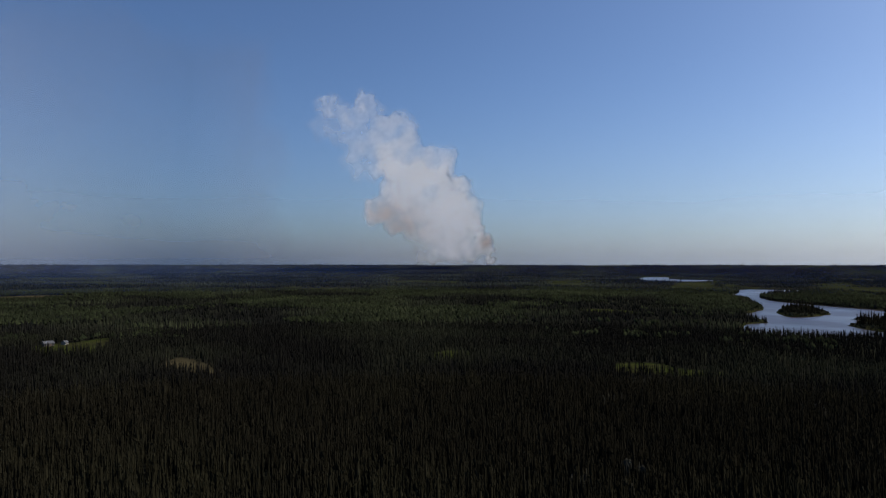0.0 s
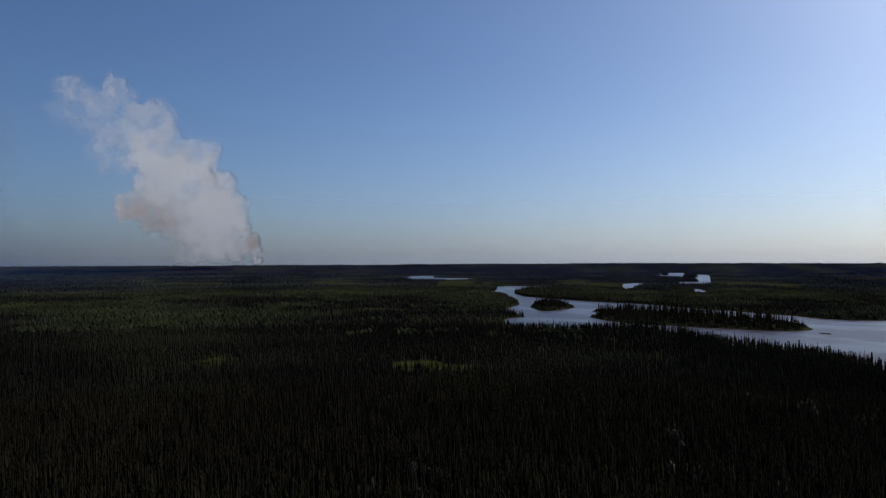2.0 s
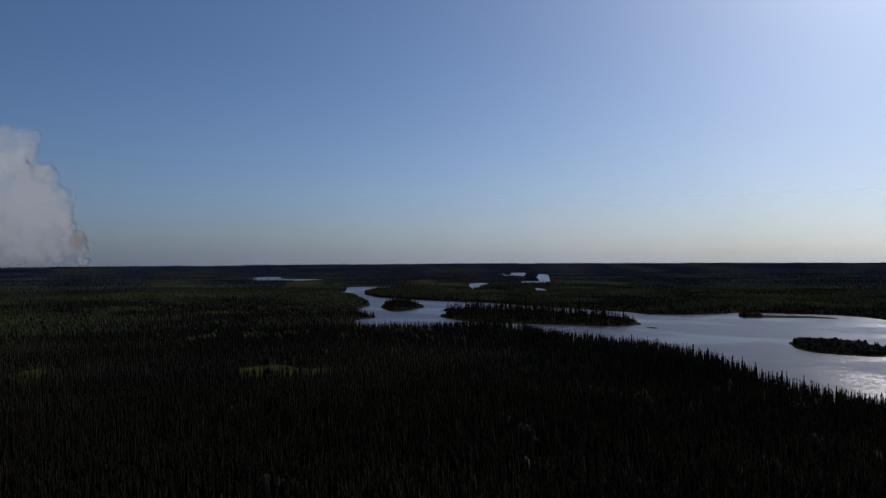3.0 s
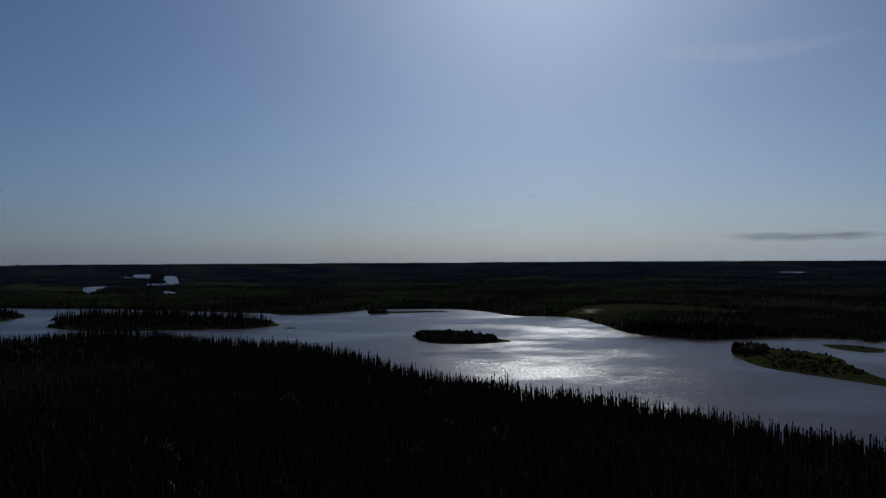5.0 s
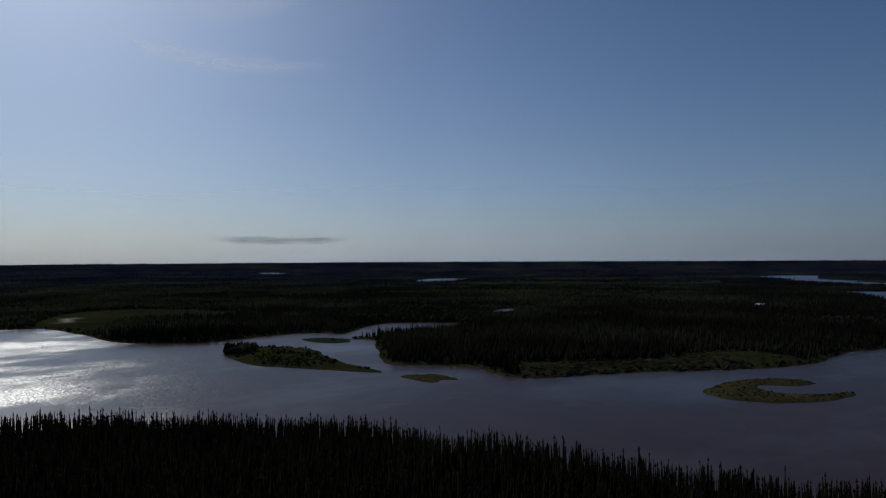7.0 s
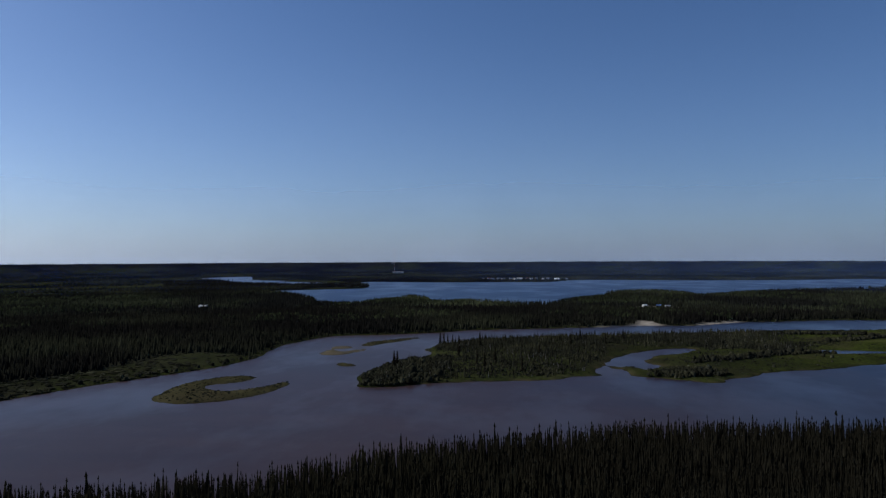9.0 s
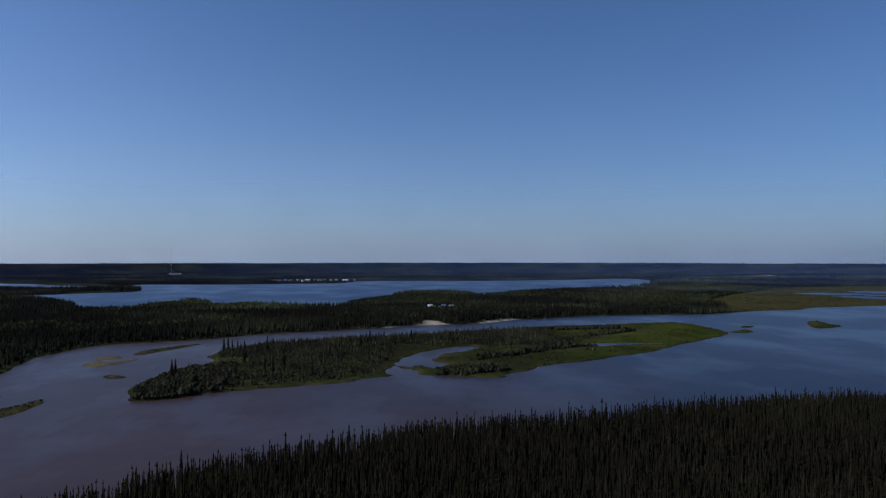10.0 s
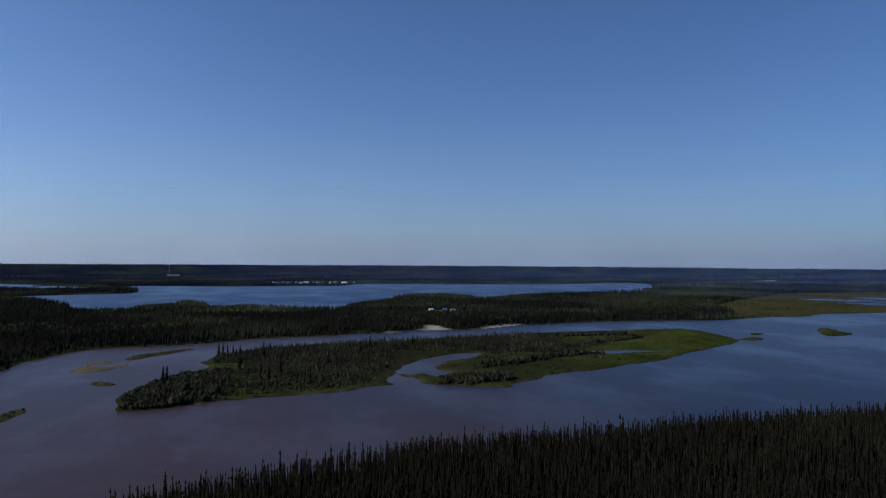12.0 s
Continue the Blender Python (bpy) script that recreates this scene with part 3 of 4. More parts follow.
def scatter(name, shapes, xy, z, tall, wide, material, label, category):
    """One joined mesh of many trees, each a turned and scaled copy of one of the shapes."""
    rng = np.random.default_rng(len(xy))
    pick = rng.integers(0, len(shapes), len(xy))
    vs, ts, base = [], [], 0
    for s, (v, t) in enumerate(shapes):
        at = np.nonzero(pick == s)[0]
        a = rng.uniform(0, 2 * np.pi, len(at))
        c, n = np.cos(a)[:, None], np.sin(a)[:, None]
        w, h = wide[at][:, None], tall[at][:, None]
        lean = rng.normal(0, 0.025, (len(at), 2))
        x = (v[:, 0] * c - v[:, 1] * n) * w + xy[at, 0][:, None] + v[:, 2] * h * lean[:, :1]
        y = (v[:, 0] * n + v[:, 1] * c) * w + xy[at, 1][:, None] + v[:, 2] * h * lean[:, 1:]
        q = v[:, 2] * h + z[at][:, None]
        vs.append(np.stack([x, y, q], 2).reshape(-1, 3))
        ts.append((t[None] + (np.arange(len(at)) * len(v))[:, None, None] + base).reshape(-1, 3))
        base += len(at) * len(v)
    ob = new(name, mesh(name, np.concatenate(vs), np.concatenate(ts), material))
    return tagged(ob, label, category, kind="stuff")




def strewn(r0, r1, a0, a1, per, seed):
    """Random places in a ring between two azimuths, one for every `per` square metres."""
    rng = np.random.default_rng(seed)
    count = int(0.5 * (r1 ** 2 - r0 ** 2) * radians(a1 - a0) / per)
    r = np.sqrt(rng.uniform(r0 ** 2, r1 ** 2, count))
    a = np.radians(rng.uniform(a0, a1, count))
    return np.stack([r * np.sin(a), r * np.cos(a)], 1)


CLEAR = {**MEADOWS, **BOGS, **BEACHES}


def wooded(xy, shore=2.0, edge=0.0):
    """Keeps the places where the forest stands."""
    d = land(xy)
    keep = (d > shore) & (cover(xy, CLEAR) < edge) & (muskeg(xy) < 0.5)
    for p in ISLES.values():
        keep &= p(xy) < -1
    return xy[keep], d[keep]


def forest(name, shapes, ring, material, tall, wide, label, category, shore=2.0):
    xy, d = wooded(strewn(*ring), shore)
    grow = 1.0 + 0.13 * hills(xy, (120.0, 45.0, 20.0))
    rng = np.random.default_rng(ring[5])
    h = tall * grow * rng.gamma(30.0, 1 / 30.0, len(xy))
    scatter(name, shapes, xy, height(xy, d) - 0.2, h, h * wide * rng.uniform(0.75, 1.3, len(xy)), material, label, category)


FINE = [spire(2, 5, s, 0.3, 0.062, True) for s in range(14)]
COARSE = [spire(2, 5, 40 + s, 0.3, 0.076, True) for s in range(10)]
ROUGH = [spire(1, 4, 70 + s, 0.3, 0.14) for s in range(8)]
DOME = [dome(150 + s) for s in range(12)]
BUSH = [puff(120 + s, 5) for s in range(4)] + [sapling(180 + s) for s in range(12)]

DARK_STAND = "dense dark stand of slender black spruce"
MIXED_STAND = "mixed boreal forest of spruce and birch"
DISTANT = "distant dark forest stretching to the horizon"
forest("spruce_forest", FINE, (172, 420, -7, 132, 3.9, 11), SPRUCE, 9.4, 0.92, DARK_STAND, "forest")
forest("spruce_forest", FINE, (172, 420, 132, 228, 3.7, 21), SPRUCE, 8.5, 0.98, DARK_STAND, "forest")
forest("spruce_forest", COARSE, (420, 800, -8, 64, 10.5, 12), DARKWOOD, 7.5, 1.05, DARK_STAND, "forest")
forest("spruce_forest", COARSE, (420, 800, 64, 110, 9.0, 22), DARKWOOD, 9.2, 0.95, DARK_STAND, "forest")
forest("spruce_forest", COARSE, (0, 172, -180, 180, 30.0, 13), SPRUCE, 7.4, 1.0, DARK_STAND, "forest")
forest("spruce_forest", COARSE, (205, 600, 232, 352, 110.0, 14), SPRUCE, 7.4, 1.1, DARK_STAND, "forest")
forest("mixed_forest", ROUGH, (800, 1900, -8, 110, 42.0, 15), MIXED, 7.4, 1.1, MIXED_STAND, "forest")
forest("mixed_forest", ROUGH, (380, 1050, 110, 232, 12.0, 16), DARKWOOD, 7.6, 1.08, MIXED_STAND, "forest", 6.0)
forest("mixed_forest", ROUGH, (1050, 1900, 110, 232, 32.0, 26), MIXED, 7.6, 1.1, MIXED_STAND, "forest")
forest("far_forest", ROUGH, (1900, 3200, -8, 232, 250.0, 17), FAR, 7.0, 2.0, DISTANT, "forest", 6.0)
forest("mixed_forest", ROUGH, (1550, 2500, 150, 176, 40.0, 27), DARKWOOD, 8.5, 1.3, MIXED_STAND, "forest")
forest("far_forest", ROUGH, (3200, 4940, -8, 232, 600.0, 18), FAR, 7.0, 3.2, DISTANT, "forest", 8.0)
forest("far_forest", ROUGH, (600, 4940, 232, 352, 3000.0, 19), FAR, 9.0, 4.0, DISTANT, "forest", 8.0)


def grove(name, shapes, where, per, tall, wide, material, label, category, seed, keep=None, shore=1.5):
    """Bushes or trees strewn over one island."""
    f = ISLES[where]
    rng = np.random.default_rng(seed)
    p = np.array(ISLANDS[where], float)
    lo, hi = p.min(0) - 4, p.max(0) + 4
    xy = rng.uniform(lo, hi, (int(np.prod(hi - lo) / per), 2))
    d = np.minimum(f(xy), land(xy))
    ok = d > shore
    if keep is not None:
        ok &= keep(xy, d, rng)
    xy, d = xy[ok], d[ok]
    h = tall * rng.gamma(10.0, 0.1, len(xy)) * (1 + 0.25 * hills(xy, (40.0, 18.0, 9.0)))
    scatter(name, shapes, xy, height(xy, d) - 0.15, h, h * wide * rng.uniform(0.8, 1.3, len(xy)), material, label, category)


def near_line(xy, a, b):
    """Metres from a straight line between two places."""
    a, b = np.array(a, float), np.array(b, float)
    t = np.clip(((xy - a) @ (b - a)) / ((b - a) @ (b - a)), 0, 1)[:, None]
    return np.linalg.norm(xy - a - t * (b - a), axis=1)


def lobe(xy):
    """True on the downstream part of the big island, beyond its inlet."""
    return (xy[:, 0] < -38) & (xy[:, 1] + 0.28 * xy[:, 0] > -632)


def big_bushes(xy, d, rng):
    """Thick at the upstream end and in hedges, loose over the grass, none on the open meadow."""
    glade = np.hypot((xy[:, 0] - 106) / 1.0, (xy[:, 1] + 530) / 1.5) < 25
    hedge = (near_line(xy, (-92, -590), (-245, -640)) < 10) | (near_line(xy, (-150, -728), (-330, -768)) < 8) | (np.hypot(xy[:, 0] + 75, xy[:, 1] + 474) < 20)
    p = np.where(lobe(xy), 0.05, 0.85 * step(xy[:, 0], -250, -120))
    p = np.where(hedge, 0.9, p) * np.where(glade, 0.06, 1.0) * (0.35 + 0.65 * step(hills(xy, (60.0, 26.0, 12.0)), -0.5, 0.1))
    rim = np.where((xy[:, 0] > 95) & (xy[:, 1] > -520), 1.0, step(d, 7, 13) + 0.08)
    return rng.random(len(xy)) < p * rim * step(xy[:, 0], -345, -300)


def big_spruces(xy, d, rng):
    """Thin young trees over the back of the island."""
    glade = np.hypot((xy[:, 0] - 104) / 1.0, (xy[:, 1] + 530) / 1.6) < 22
    return ~glade & ~lobe(xy) & (xy[:, 0] > -210) & (rng.random(len(xy)) < 0.34 + 0.66 * step(-xy[:, 1], 500, 600))


BUSHES = "thicket of grey-green willow and alder bushes"
ISLE_WOOD = "small dark wood of spruce and birch"
grove("willow_thicket", BUSH, "big", 2.3, 1.25, 1.15, SHRUB, BUSHES, "bushes", 31, big_bushes, 3.0)
def hedges(xy, d, rng):
    """Rows of taller willows over the island's low meadow."""
    rows_ = (((-94, -511), (-155, -544), 7), ((-155, -544), (-226, -588), 6), ((-207, -710), (-301, -710), 6), ((-52, -449), (-96, -469), 9), ((-249, -649), (-310, -686), 5))
    near = np.min([near_line(xy, a, b) / w for a, b, w in rows_], axis=0)
    return (near < 1.0 + 0.5 * hills(xy, (30.0, 13.0, 6.0))) & (rng.random(len(xy)) < 0.75)


grove("willow_hedge", BUSH, "big", 3.0, 2.6, 1.1, SHRUB, "dark rows of willow bushes over the sedge", "bushes", 29, hedges, 2.0)
grove("willow_thicket", BUSH, "big", 3.2, 2.3, 1.0, SHRUB, BUSHES, "bushes", 28, lambda xy, d, rng: (xy[:, 0] > 88) & (xy[:, 1] > -520), 2.5)
grove("sedge_clumps", BUSH, "big", 8.0, 0.5, 2.4, SHRUB, "low tussocks of green river sedge", "sedge", 30, lambda xy, d, rng: hills(xy, (50.0, 20.0, 8.0)) > -0.1, 1.0)
grove("island_wood", ROUGH, "big", 6.0, 3.8, 0.8, SHRUB, ISLE_WOOD, "trees", 32, big_spruces, 7.0)
for k, where in enumerate(("pond_isle_a", "pond_isle_b", "pond_isle_c")):
    grove("island_wood", ROUGH, where, 30.0, 8.0, 1.3, SPRUCE, ISLE_WOOD, "trees", 65 + k, None, 2.0)
grove("island_wood", COARSE, "spit", 26.0, 10.5, 1.0, SPRUCE, ISLE_WOOD, "trees", 33, None, 9.0)
grove("willow_thicket", BUSH, "spit", 16.0, 2.6, 1.2, SHRUB, BUSHES, "bushes", 34, None, 3.0)
grove("island_wood", COARSE, "islet_a", 14.0, 7.0, 1.3, SPRUCE, ISLE_WOOD, "trees", 35, None, 10.0)
grove("willow_thicket", BUSH, "islet_a", 14.0, 3.0, 1.2, SHRUB, BUSHES, "bushes", 36, None, 4.0)
grove("willow_thicket", BUSH, "islet_f", 5.0, 3.6, 0.9, SHRUB, BUSHES, "bushes", 37, lambda xy, d, rng: xy[:, 1] > -2, 4.0)
grove("willow_thicket", BUSH, "islet_g", 5.0, 6.5, 0.95, SHRUB, BUSHES, "bushes", 38, lambda xy, d, rng: np.hypot(xy[:, 0] - 597, xy[:, 1] + 206) < 15, 1.0)
grove("willow_thicket", BUSH, "islet_g", 12.0, 1.5, 1.4, SHRUB, BUSHES, "bushes", 39, lambda xy, d, rng: hills(xy, (40.0, 18.0, 9.0)) > -0.2, 4.0)
grove("willow_thicket", BUSH, "strand", 8.0, 3.6, 1.0, SHRUB, BUSHES, "bushes", 40, lambda xy, d, rng: np.hypot(xy[:, 0] - 1040, xy[:, 1] - 158) < 16, 1.0)
for k, where in enumerate(("crescent", "islet_h", "islet_j", "islet_p", "bar_b", "dot", "marsh_isle")):
    grove("sedge_clumps", BUSH, where, 7.0, 0.6, 2.0, SHRUB, "low tussocks of green river sedge", "sedge", 41 + k, None, 1.0)


def bank_bushes():
    """Willow bushes along the far banks and the edges of the meadows."""
    xy = strewn(330, 1150, 60, 232, 14.0, 51)
    d = land(xy)
    rng = np.random.default_rng(52)
    ok = (d > 1.5) & (d < 10) & (rng.random(len(xy)) < 0.6) & (cover(xy, BEACHES) < -2)
    for p in ISLES.values():
        ok &= p(xy) < -3
    xy, d = xy[ok], d[ok]
    h = rng.uniform(1.2, 3.4, len(xy))
    scatter("bank_willows", BUSH, xy, height(xy, d) - 0.15, h, h * 1.2, SHRUB, "willow bushes along the river bank", "bushes")


def pale_birches():
    """Light-barked young birches in loose knots among the dark spruces."""
    knots = strewn(225, 430, 38, 88, 2600.0, 53)
    rng = np.random.default_rng(54)
    xy = (knots[:, None] + rng.normal(0, 4.0, (len(knots), 7, 2))).reshape(-1, 2)
    xy, d = wooded(xy, 8)
    h = rng.uniform(5.5, 8.5, len(xy))
    scatter("young_birches", BUSH, xy, height(xy, d) + 1.0, h, h * 0.45, BIRCH, "young birches with pale grey-green crowns", "trees")


def birch_stands():
    """Lighter broadleaved stands in patches among the spruce."""
    for ring, rise in (((640, 1900, -8, 112, 36.0, 55), -0.02), ((640, 1900, 112, 232, 50.0, 56), 0.22)):
        xy, d = wooded(strewn(*ring), 4)
        ok = hills(xy, (210.0, 95.0, 40.0)) + 0.35 * hills(xy + 900.0, (30.0, 14.0, 7.0)) > rise + 0.8 * (1 - step(np.hypot(xy[:, 0], xy[:, 1]), 620, 1000))
        xy, d = xy[ok], d[ok]
        rng = np.random.default_rng(ring[5])
        h = rng.uniform(5.0, 8.0, len(xy))
        scatter("birch_stand", DOME, xy, height(xy, d), h, h * rng.uniform(0.6, 1.0, len(xy)), BROADLEAF, "light green stands of birch among the spruce", "trees")


def bare_trunks():
    """Grey dead poles standing among the island's bushes."""
    rng = np.random.default_rng(58)
    p = np.array(ISLANDS["big"], float)
    xy = rng.uniform(p.min(0), p.max(0), (1900, 2))
    d = np.minimum(ISLES["big"](xy), land(xy))
    ok = (d > 8) & ~lobe(xy) & (xy[:, 0] > -230) & (hills(xy, (70.0, 30.0, 12.0)) > -0.1)
    xy, d = xy[ok], d[ok]
    pole = (np.array([(0.5, 0, 0), (-0.25, 0.43, 0), (-0.25, -0.43, 0), (0, 0, 1.0)]), np.array([(0, 1, 3), (1, 2, 3), (2, 0, 3)]))
    h = rng.uniform(2.5, 5.5, len(xy))
    scatter("bare_trunks", [pole], xy, height(xy, d) - 0.2, h, np.full(len(xy), 0.34), SNAG, "thin grey dead trunks among the bushes", "trees")


def marsh_sedge():
    """Tussocks and low willows over the marsh."""
    rng = np.random.default_rng(57)
    xy = np.concatenate([rng.uniform((-1570, -1700), (-586, -930), (14000, 2)), rng.uniform((250, -525), (390, -305), (2600, 2))])
    d = land(xy)
    ok = (d > 0.5) & (cover(xy, ("marsh_e", "meadow_w")) > -6) & (rng.random(len(xy)) < 0.25 + 0.75 * step(hills(xy, (90.0, 40.0, 15.0)), -0.1, 0.3))
    xy, d = xy[ok], d[ok]
    h = rng.uniform(0.4, 1.3, len(xy))
    scatter("marsh_sedge", DOME, xy, height(xy, d) - 0.1, h, h * rng.uniform(2.0, 5.0, len(xy)), SHRUB, "tussocks of sedge over the river marsh", "sedge")


def town_trees():
    """Trees between the houses by the lake."""
    rng = np.random.default_rng(59)
    xy = rng.uniform((-150, -2630), (215, -2445), (900, 2))
    d = land(xy)
    ok = (d > 4) & (OPEN["town_shore"](xy) > -5) & (rng.random(len(xy)) < 0.6)
    xy, d = xy[ok], d[ok]
    h = rng.uniform(4.0, 9.0, len(xy))
    scatter("town_trees", ROUGH, xy, height(xy, d) - 0.2, h, h * 1.5, MIXED, "spruces and birches between the lake houses", "trees")


bare_trunks()
town_trees()
marsh_sedge()
bank_bushes()
pale_birches()
birch_stands()


# ---------------------------------------------------------------- spruces on the river bank, one by one
def spruce_tree(seed, whorls=15):
    """A tree one metre high: tapered trunk, and whorls of drooping boughs that thin out to a clubbed tip."""
    rnd = random.Random(seed)
    root = new("spruce_tree")
    bm = bmesh.new()
    bmesh.ops.create_cone(bm, segments=6, radius1=0.013, radius2=0.002, depth=1.0, cap_ends=True, matrix=Matrix.Translation((0, 0, 0.5)))
    part("trunk", bm, BARK, root, "thin grey-brown trunk")
    bm = bmesh.new()
    for k in range(whorls):
        f = k / (whorls - 1)
        z = 0.10 + 0.88 * f
        club = 1.25 if f > 0.86 and seed % 2 else 1.0
        reach = (0.088 * (1 - f) ** 0.6 + 0.012) * club * rnd.uniform(0.7, 1.2)
        for b in range(6):
            if rnd.random() < 0.12:
                continue
            a = 2 * math.pi * (b + rnd.random() * 0.7) / 6 + k
            q = reach * rnd.uniform(0.7, 1.25)
            w = 0.42 * q + 0.008
            ca, sa_ = math.cos(a), math.sin(a)
            drop = 0.35 * q + 0.012
            top = bm.verts.new((0, 0, z + 0.045 + 0.02 * rnd.random()))
            tip = bm.verts.new((q * ca, q * sa_, z - drop))
            left = bm.verts.new((0.5 * q * ca - w * sa_, 0.5 * q * sa_ + w * ca, z - drop * 0.55))
            right = bm.verts.new((0.5 * q * ca + w * sa_, 0.5 * q * sa_ - w * ca, z - drop * 0.55))
            under = bm.verts.new((0.25 * q * ca, 0.25 * q * sa_, z - 0.02))
            for tri in ((top, left, tip), (top, tip, right), (under, tip, left), (under, right, tip)):
                bm.faces.new(tri)
    part("crown", bm, SPRUCE, root)
    return root


def bank_spruces():
    rng = np.random.default_rng(61)
    xy = strewn(215, 470, 70, 224, 3.0, 62)
    d = land(xy)
    ok = (d > 2.0) & (d < 8.0) & (SHORES["river"](xy) > -9) & (xy[:, 0] + 0.2 * xy[:, 1] > -330) & (xy[:, 1] > -320)
    for p in ISLES.values():
        ok &= p(xy) < -30
    far_side = (xy[:, 1] < -262) & (xy[:, 0] > 60)
    ok &= ~far_side & (cover(xy, CLEAR) < -20)
    xy, d = xy[ok], d[ok]
    pick = rng.permutation(len(xy))[:290]
    firsts = [spruce_tree(s) for s in (1, 2, 3, 4, 5)]
    for f in firsts:
        tagged(f, "slender dark black spruce on the river bank", "tree", "spruces on the river bank")
    z = height(xy, d)
    for n, k in enumerate(pick):
        h = float(rng.gamma(50, (9.2 if xy[k, 0] > 190 else 8.3) / 50))
        m = Matrix.LocRotScale((xy[k, 0], xy[k, 1], z[k] - 0.1), Euler((rng.normal(0, 0.02), rng.normal(0, 0.02), rng.uniform(0, 6.28))), (h * 1.05, h * 1.05, h))
        if n < len(firsts):
            firsts[n].matrix_basis = m
        else:
            ob = copy_thing(firsts[n % len(firsts)], Matrix.Identity(4))
            ob.matrix_basis = m
    tall = [(127, -471), (126, -478), (106, -602), (102, -598), (97, -594), (91, -590), (72, -590), (60, -468), (33, -457), (54, -499), (20, -542), (-9, -604), (-40, -607),
            (66, -474), (84, -520), (-60, -640), (110, -606), (-20, -640)]
    iz = height(np.array(tall, float), land(np.array(tall, float)))
    for n, (x, y) in enumerate(tall):
        h = 10.5 + 3.0 * rng.random()
        ob = copy_thing(firsts[n % 5], Matrix.Identity(4))
        ob.matrix_basis = Matrix.LocRotScale((x, y, iz[n] - 0.1), Euler((0, 0, n)), (h * 1.7, h * 1.7, h))
        tagged(ob, "tall dark spruce among willow bushes on the island", "tree", "spruces on the island")


bank_spruces()


# ---------------------------------------------------------------- buildings and the mast
def box(bm, x0, x1, y0, y1, z0, z1):
    v = [bm.verts.new(p) for p in ((x0, y0, z0), (x1, y0, z0), (x1, y1, z0), (x0, y1, z0), (x0, y0, z1), (x1, y0, z1), (x1, y1, z1), (x0, y1, z1))]
    for f in ((3, 2, 1, 0), (4, 5, 6, 7), (0, 1, 5, 4), (1, 2, 6, 5), (2, 3, 7, 6), (3, 0, 4, 7)):
        bm.faces.new([v[i] for i in f])


def house(name, x, y, turn, length, depth, eaves, wall, roof, label, windows=3, group=""):
    """A gabled wooden house, its long side along local x."""
    root = new(name)
    xy = np.array([[x, y]], float)
    root.matrix_basis = pose(x, y, float(height(xy, land(xy))[0]) - 0.1, 0, 0, turn)
    l, d, ridge = length / 2, depth / 2, eaves + depth * 0.32
    bm = bmesh.new()
    ring = [(-d, 0), (d, 0), (d, eaves), (0, ridge), (-d, eaves)]
    ends = [[bm.verts.new((s * l, b, z)) for b, z in ring] for s in (-1, 1)]
    bm.faces.new(ends[0])
    bm.faces.new(ends[1][::-1])
    for i in range(5):
        k = (i + 1) % 5
        bm.faces.new((ends[0][k], ends[0][i], ends[1][i], ends[1][k]))
    part("wall", bm, wall, root)
    for side in (-1, 1):
        bm = bmesh.new()
        lo, hi = (side * (d + 0.45), eaves - 0.22), (0, ridge + 0.06)
        v = [bm.verts.new((s * (l + 0.4), b, z + t)) for t in (0.0, 0.16) for s in (-1, 1) for b, z in (lo, hi)]
        for f in ((0, 1, 3, 2), (4, 6, 7, 5), (0, 2, 6, 4), (1, 5, 7, 3), (0, 4, 5, 1), (2, 3, 7, 6)):
            bm.faces.new([v[i] for i in f])
        bmesh.ops.recalc_face_normals(bm, faces=bm.faces)
        part("roof", bm, roof, root)
    for side in (-1, 1):
        for k in range(windows):
            cx = -l + length * (k + 0.5) / windows
            bm = bmesh.new()
            if k == windows // 2:
                box(bm, cx - 0.5, cx + 0.5, side * d - 0.05, side * d + 0.05, 0.1, 2.1)
                part("door", bm, DOOR, root)
            else:
                box(bm, cx - 0.6, cx + 0.6, side * d - 0.04, side * d + 0.04, 1.0, 2.1)
                part("window", bm, GLASS, root)
    return tagged(root, label, "house", group)


CAMP = "cabins in the forest clearing"
TOWN = "houses on the lake shore"
house("cabin", -153, -1094, 20, 7.0, 5.5, 2.6, WALL_WHITE, MAST_WHITE, "small white cabin in a sandy forest clearing", 3, CAMP)
house("cabin", -175, -1095, -10, 7.0, 5.0, 2.5, WALL_GREY, ROOF_BLUE, "grey cabin with a blue metal roof", 3, CAMP)
house("cabin", -186, -1084, 5, 8.0, 5.5, 2.5, WALL_GREY, ROOF_GREY, "grey weathered wooden cabin beside sand", 3, CAMP)
house("cabin", -28, 706, 25, 8.5, 6.0, 2.6, WALL_DARK, ROOF_DARK, "old log cabin with a dark grey roof by a meadow", 4)
house("shed", -15, 712, 60, 5.0, 4.0, 2.3, WALL_GREY, ROOF_DARK, "small grey wooden shed by a meadow", 3)
house("cabin", 549, -1030, 0, 13.0, 7.0, 2.8, WALL_GREY, MAST_WHITE, "long grey cabin with a pale metal roof", 4)
rng_town = random.Random(5)
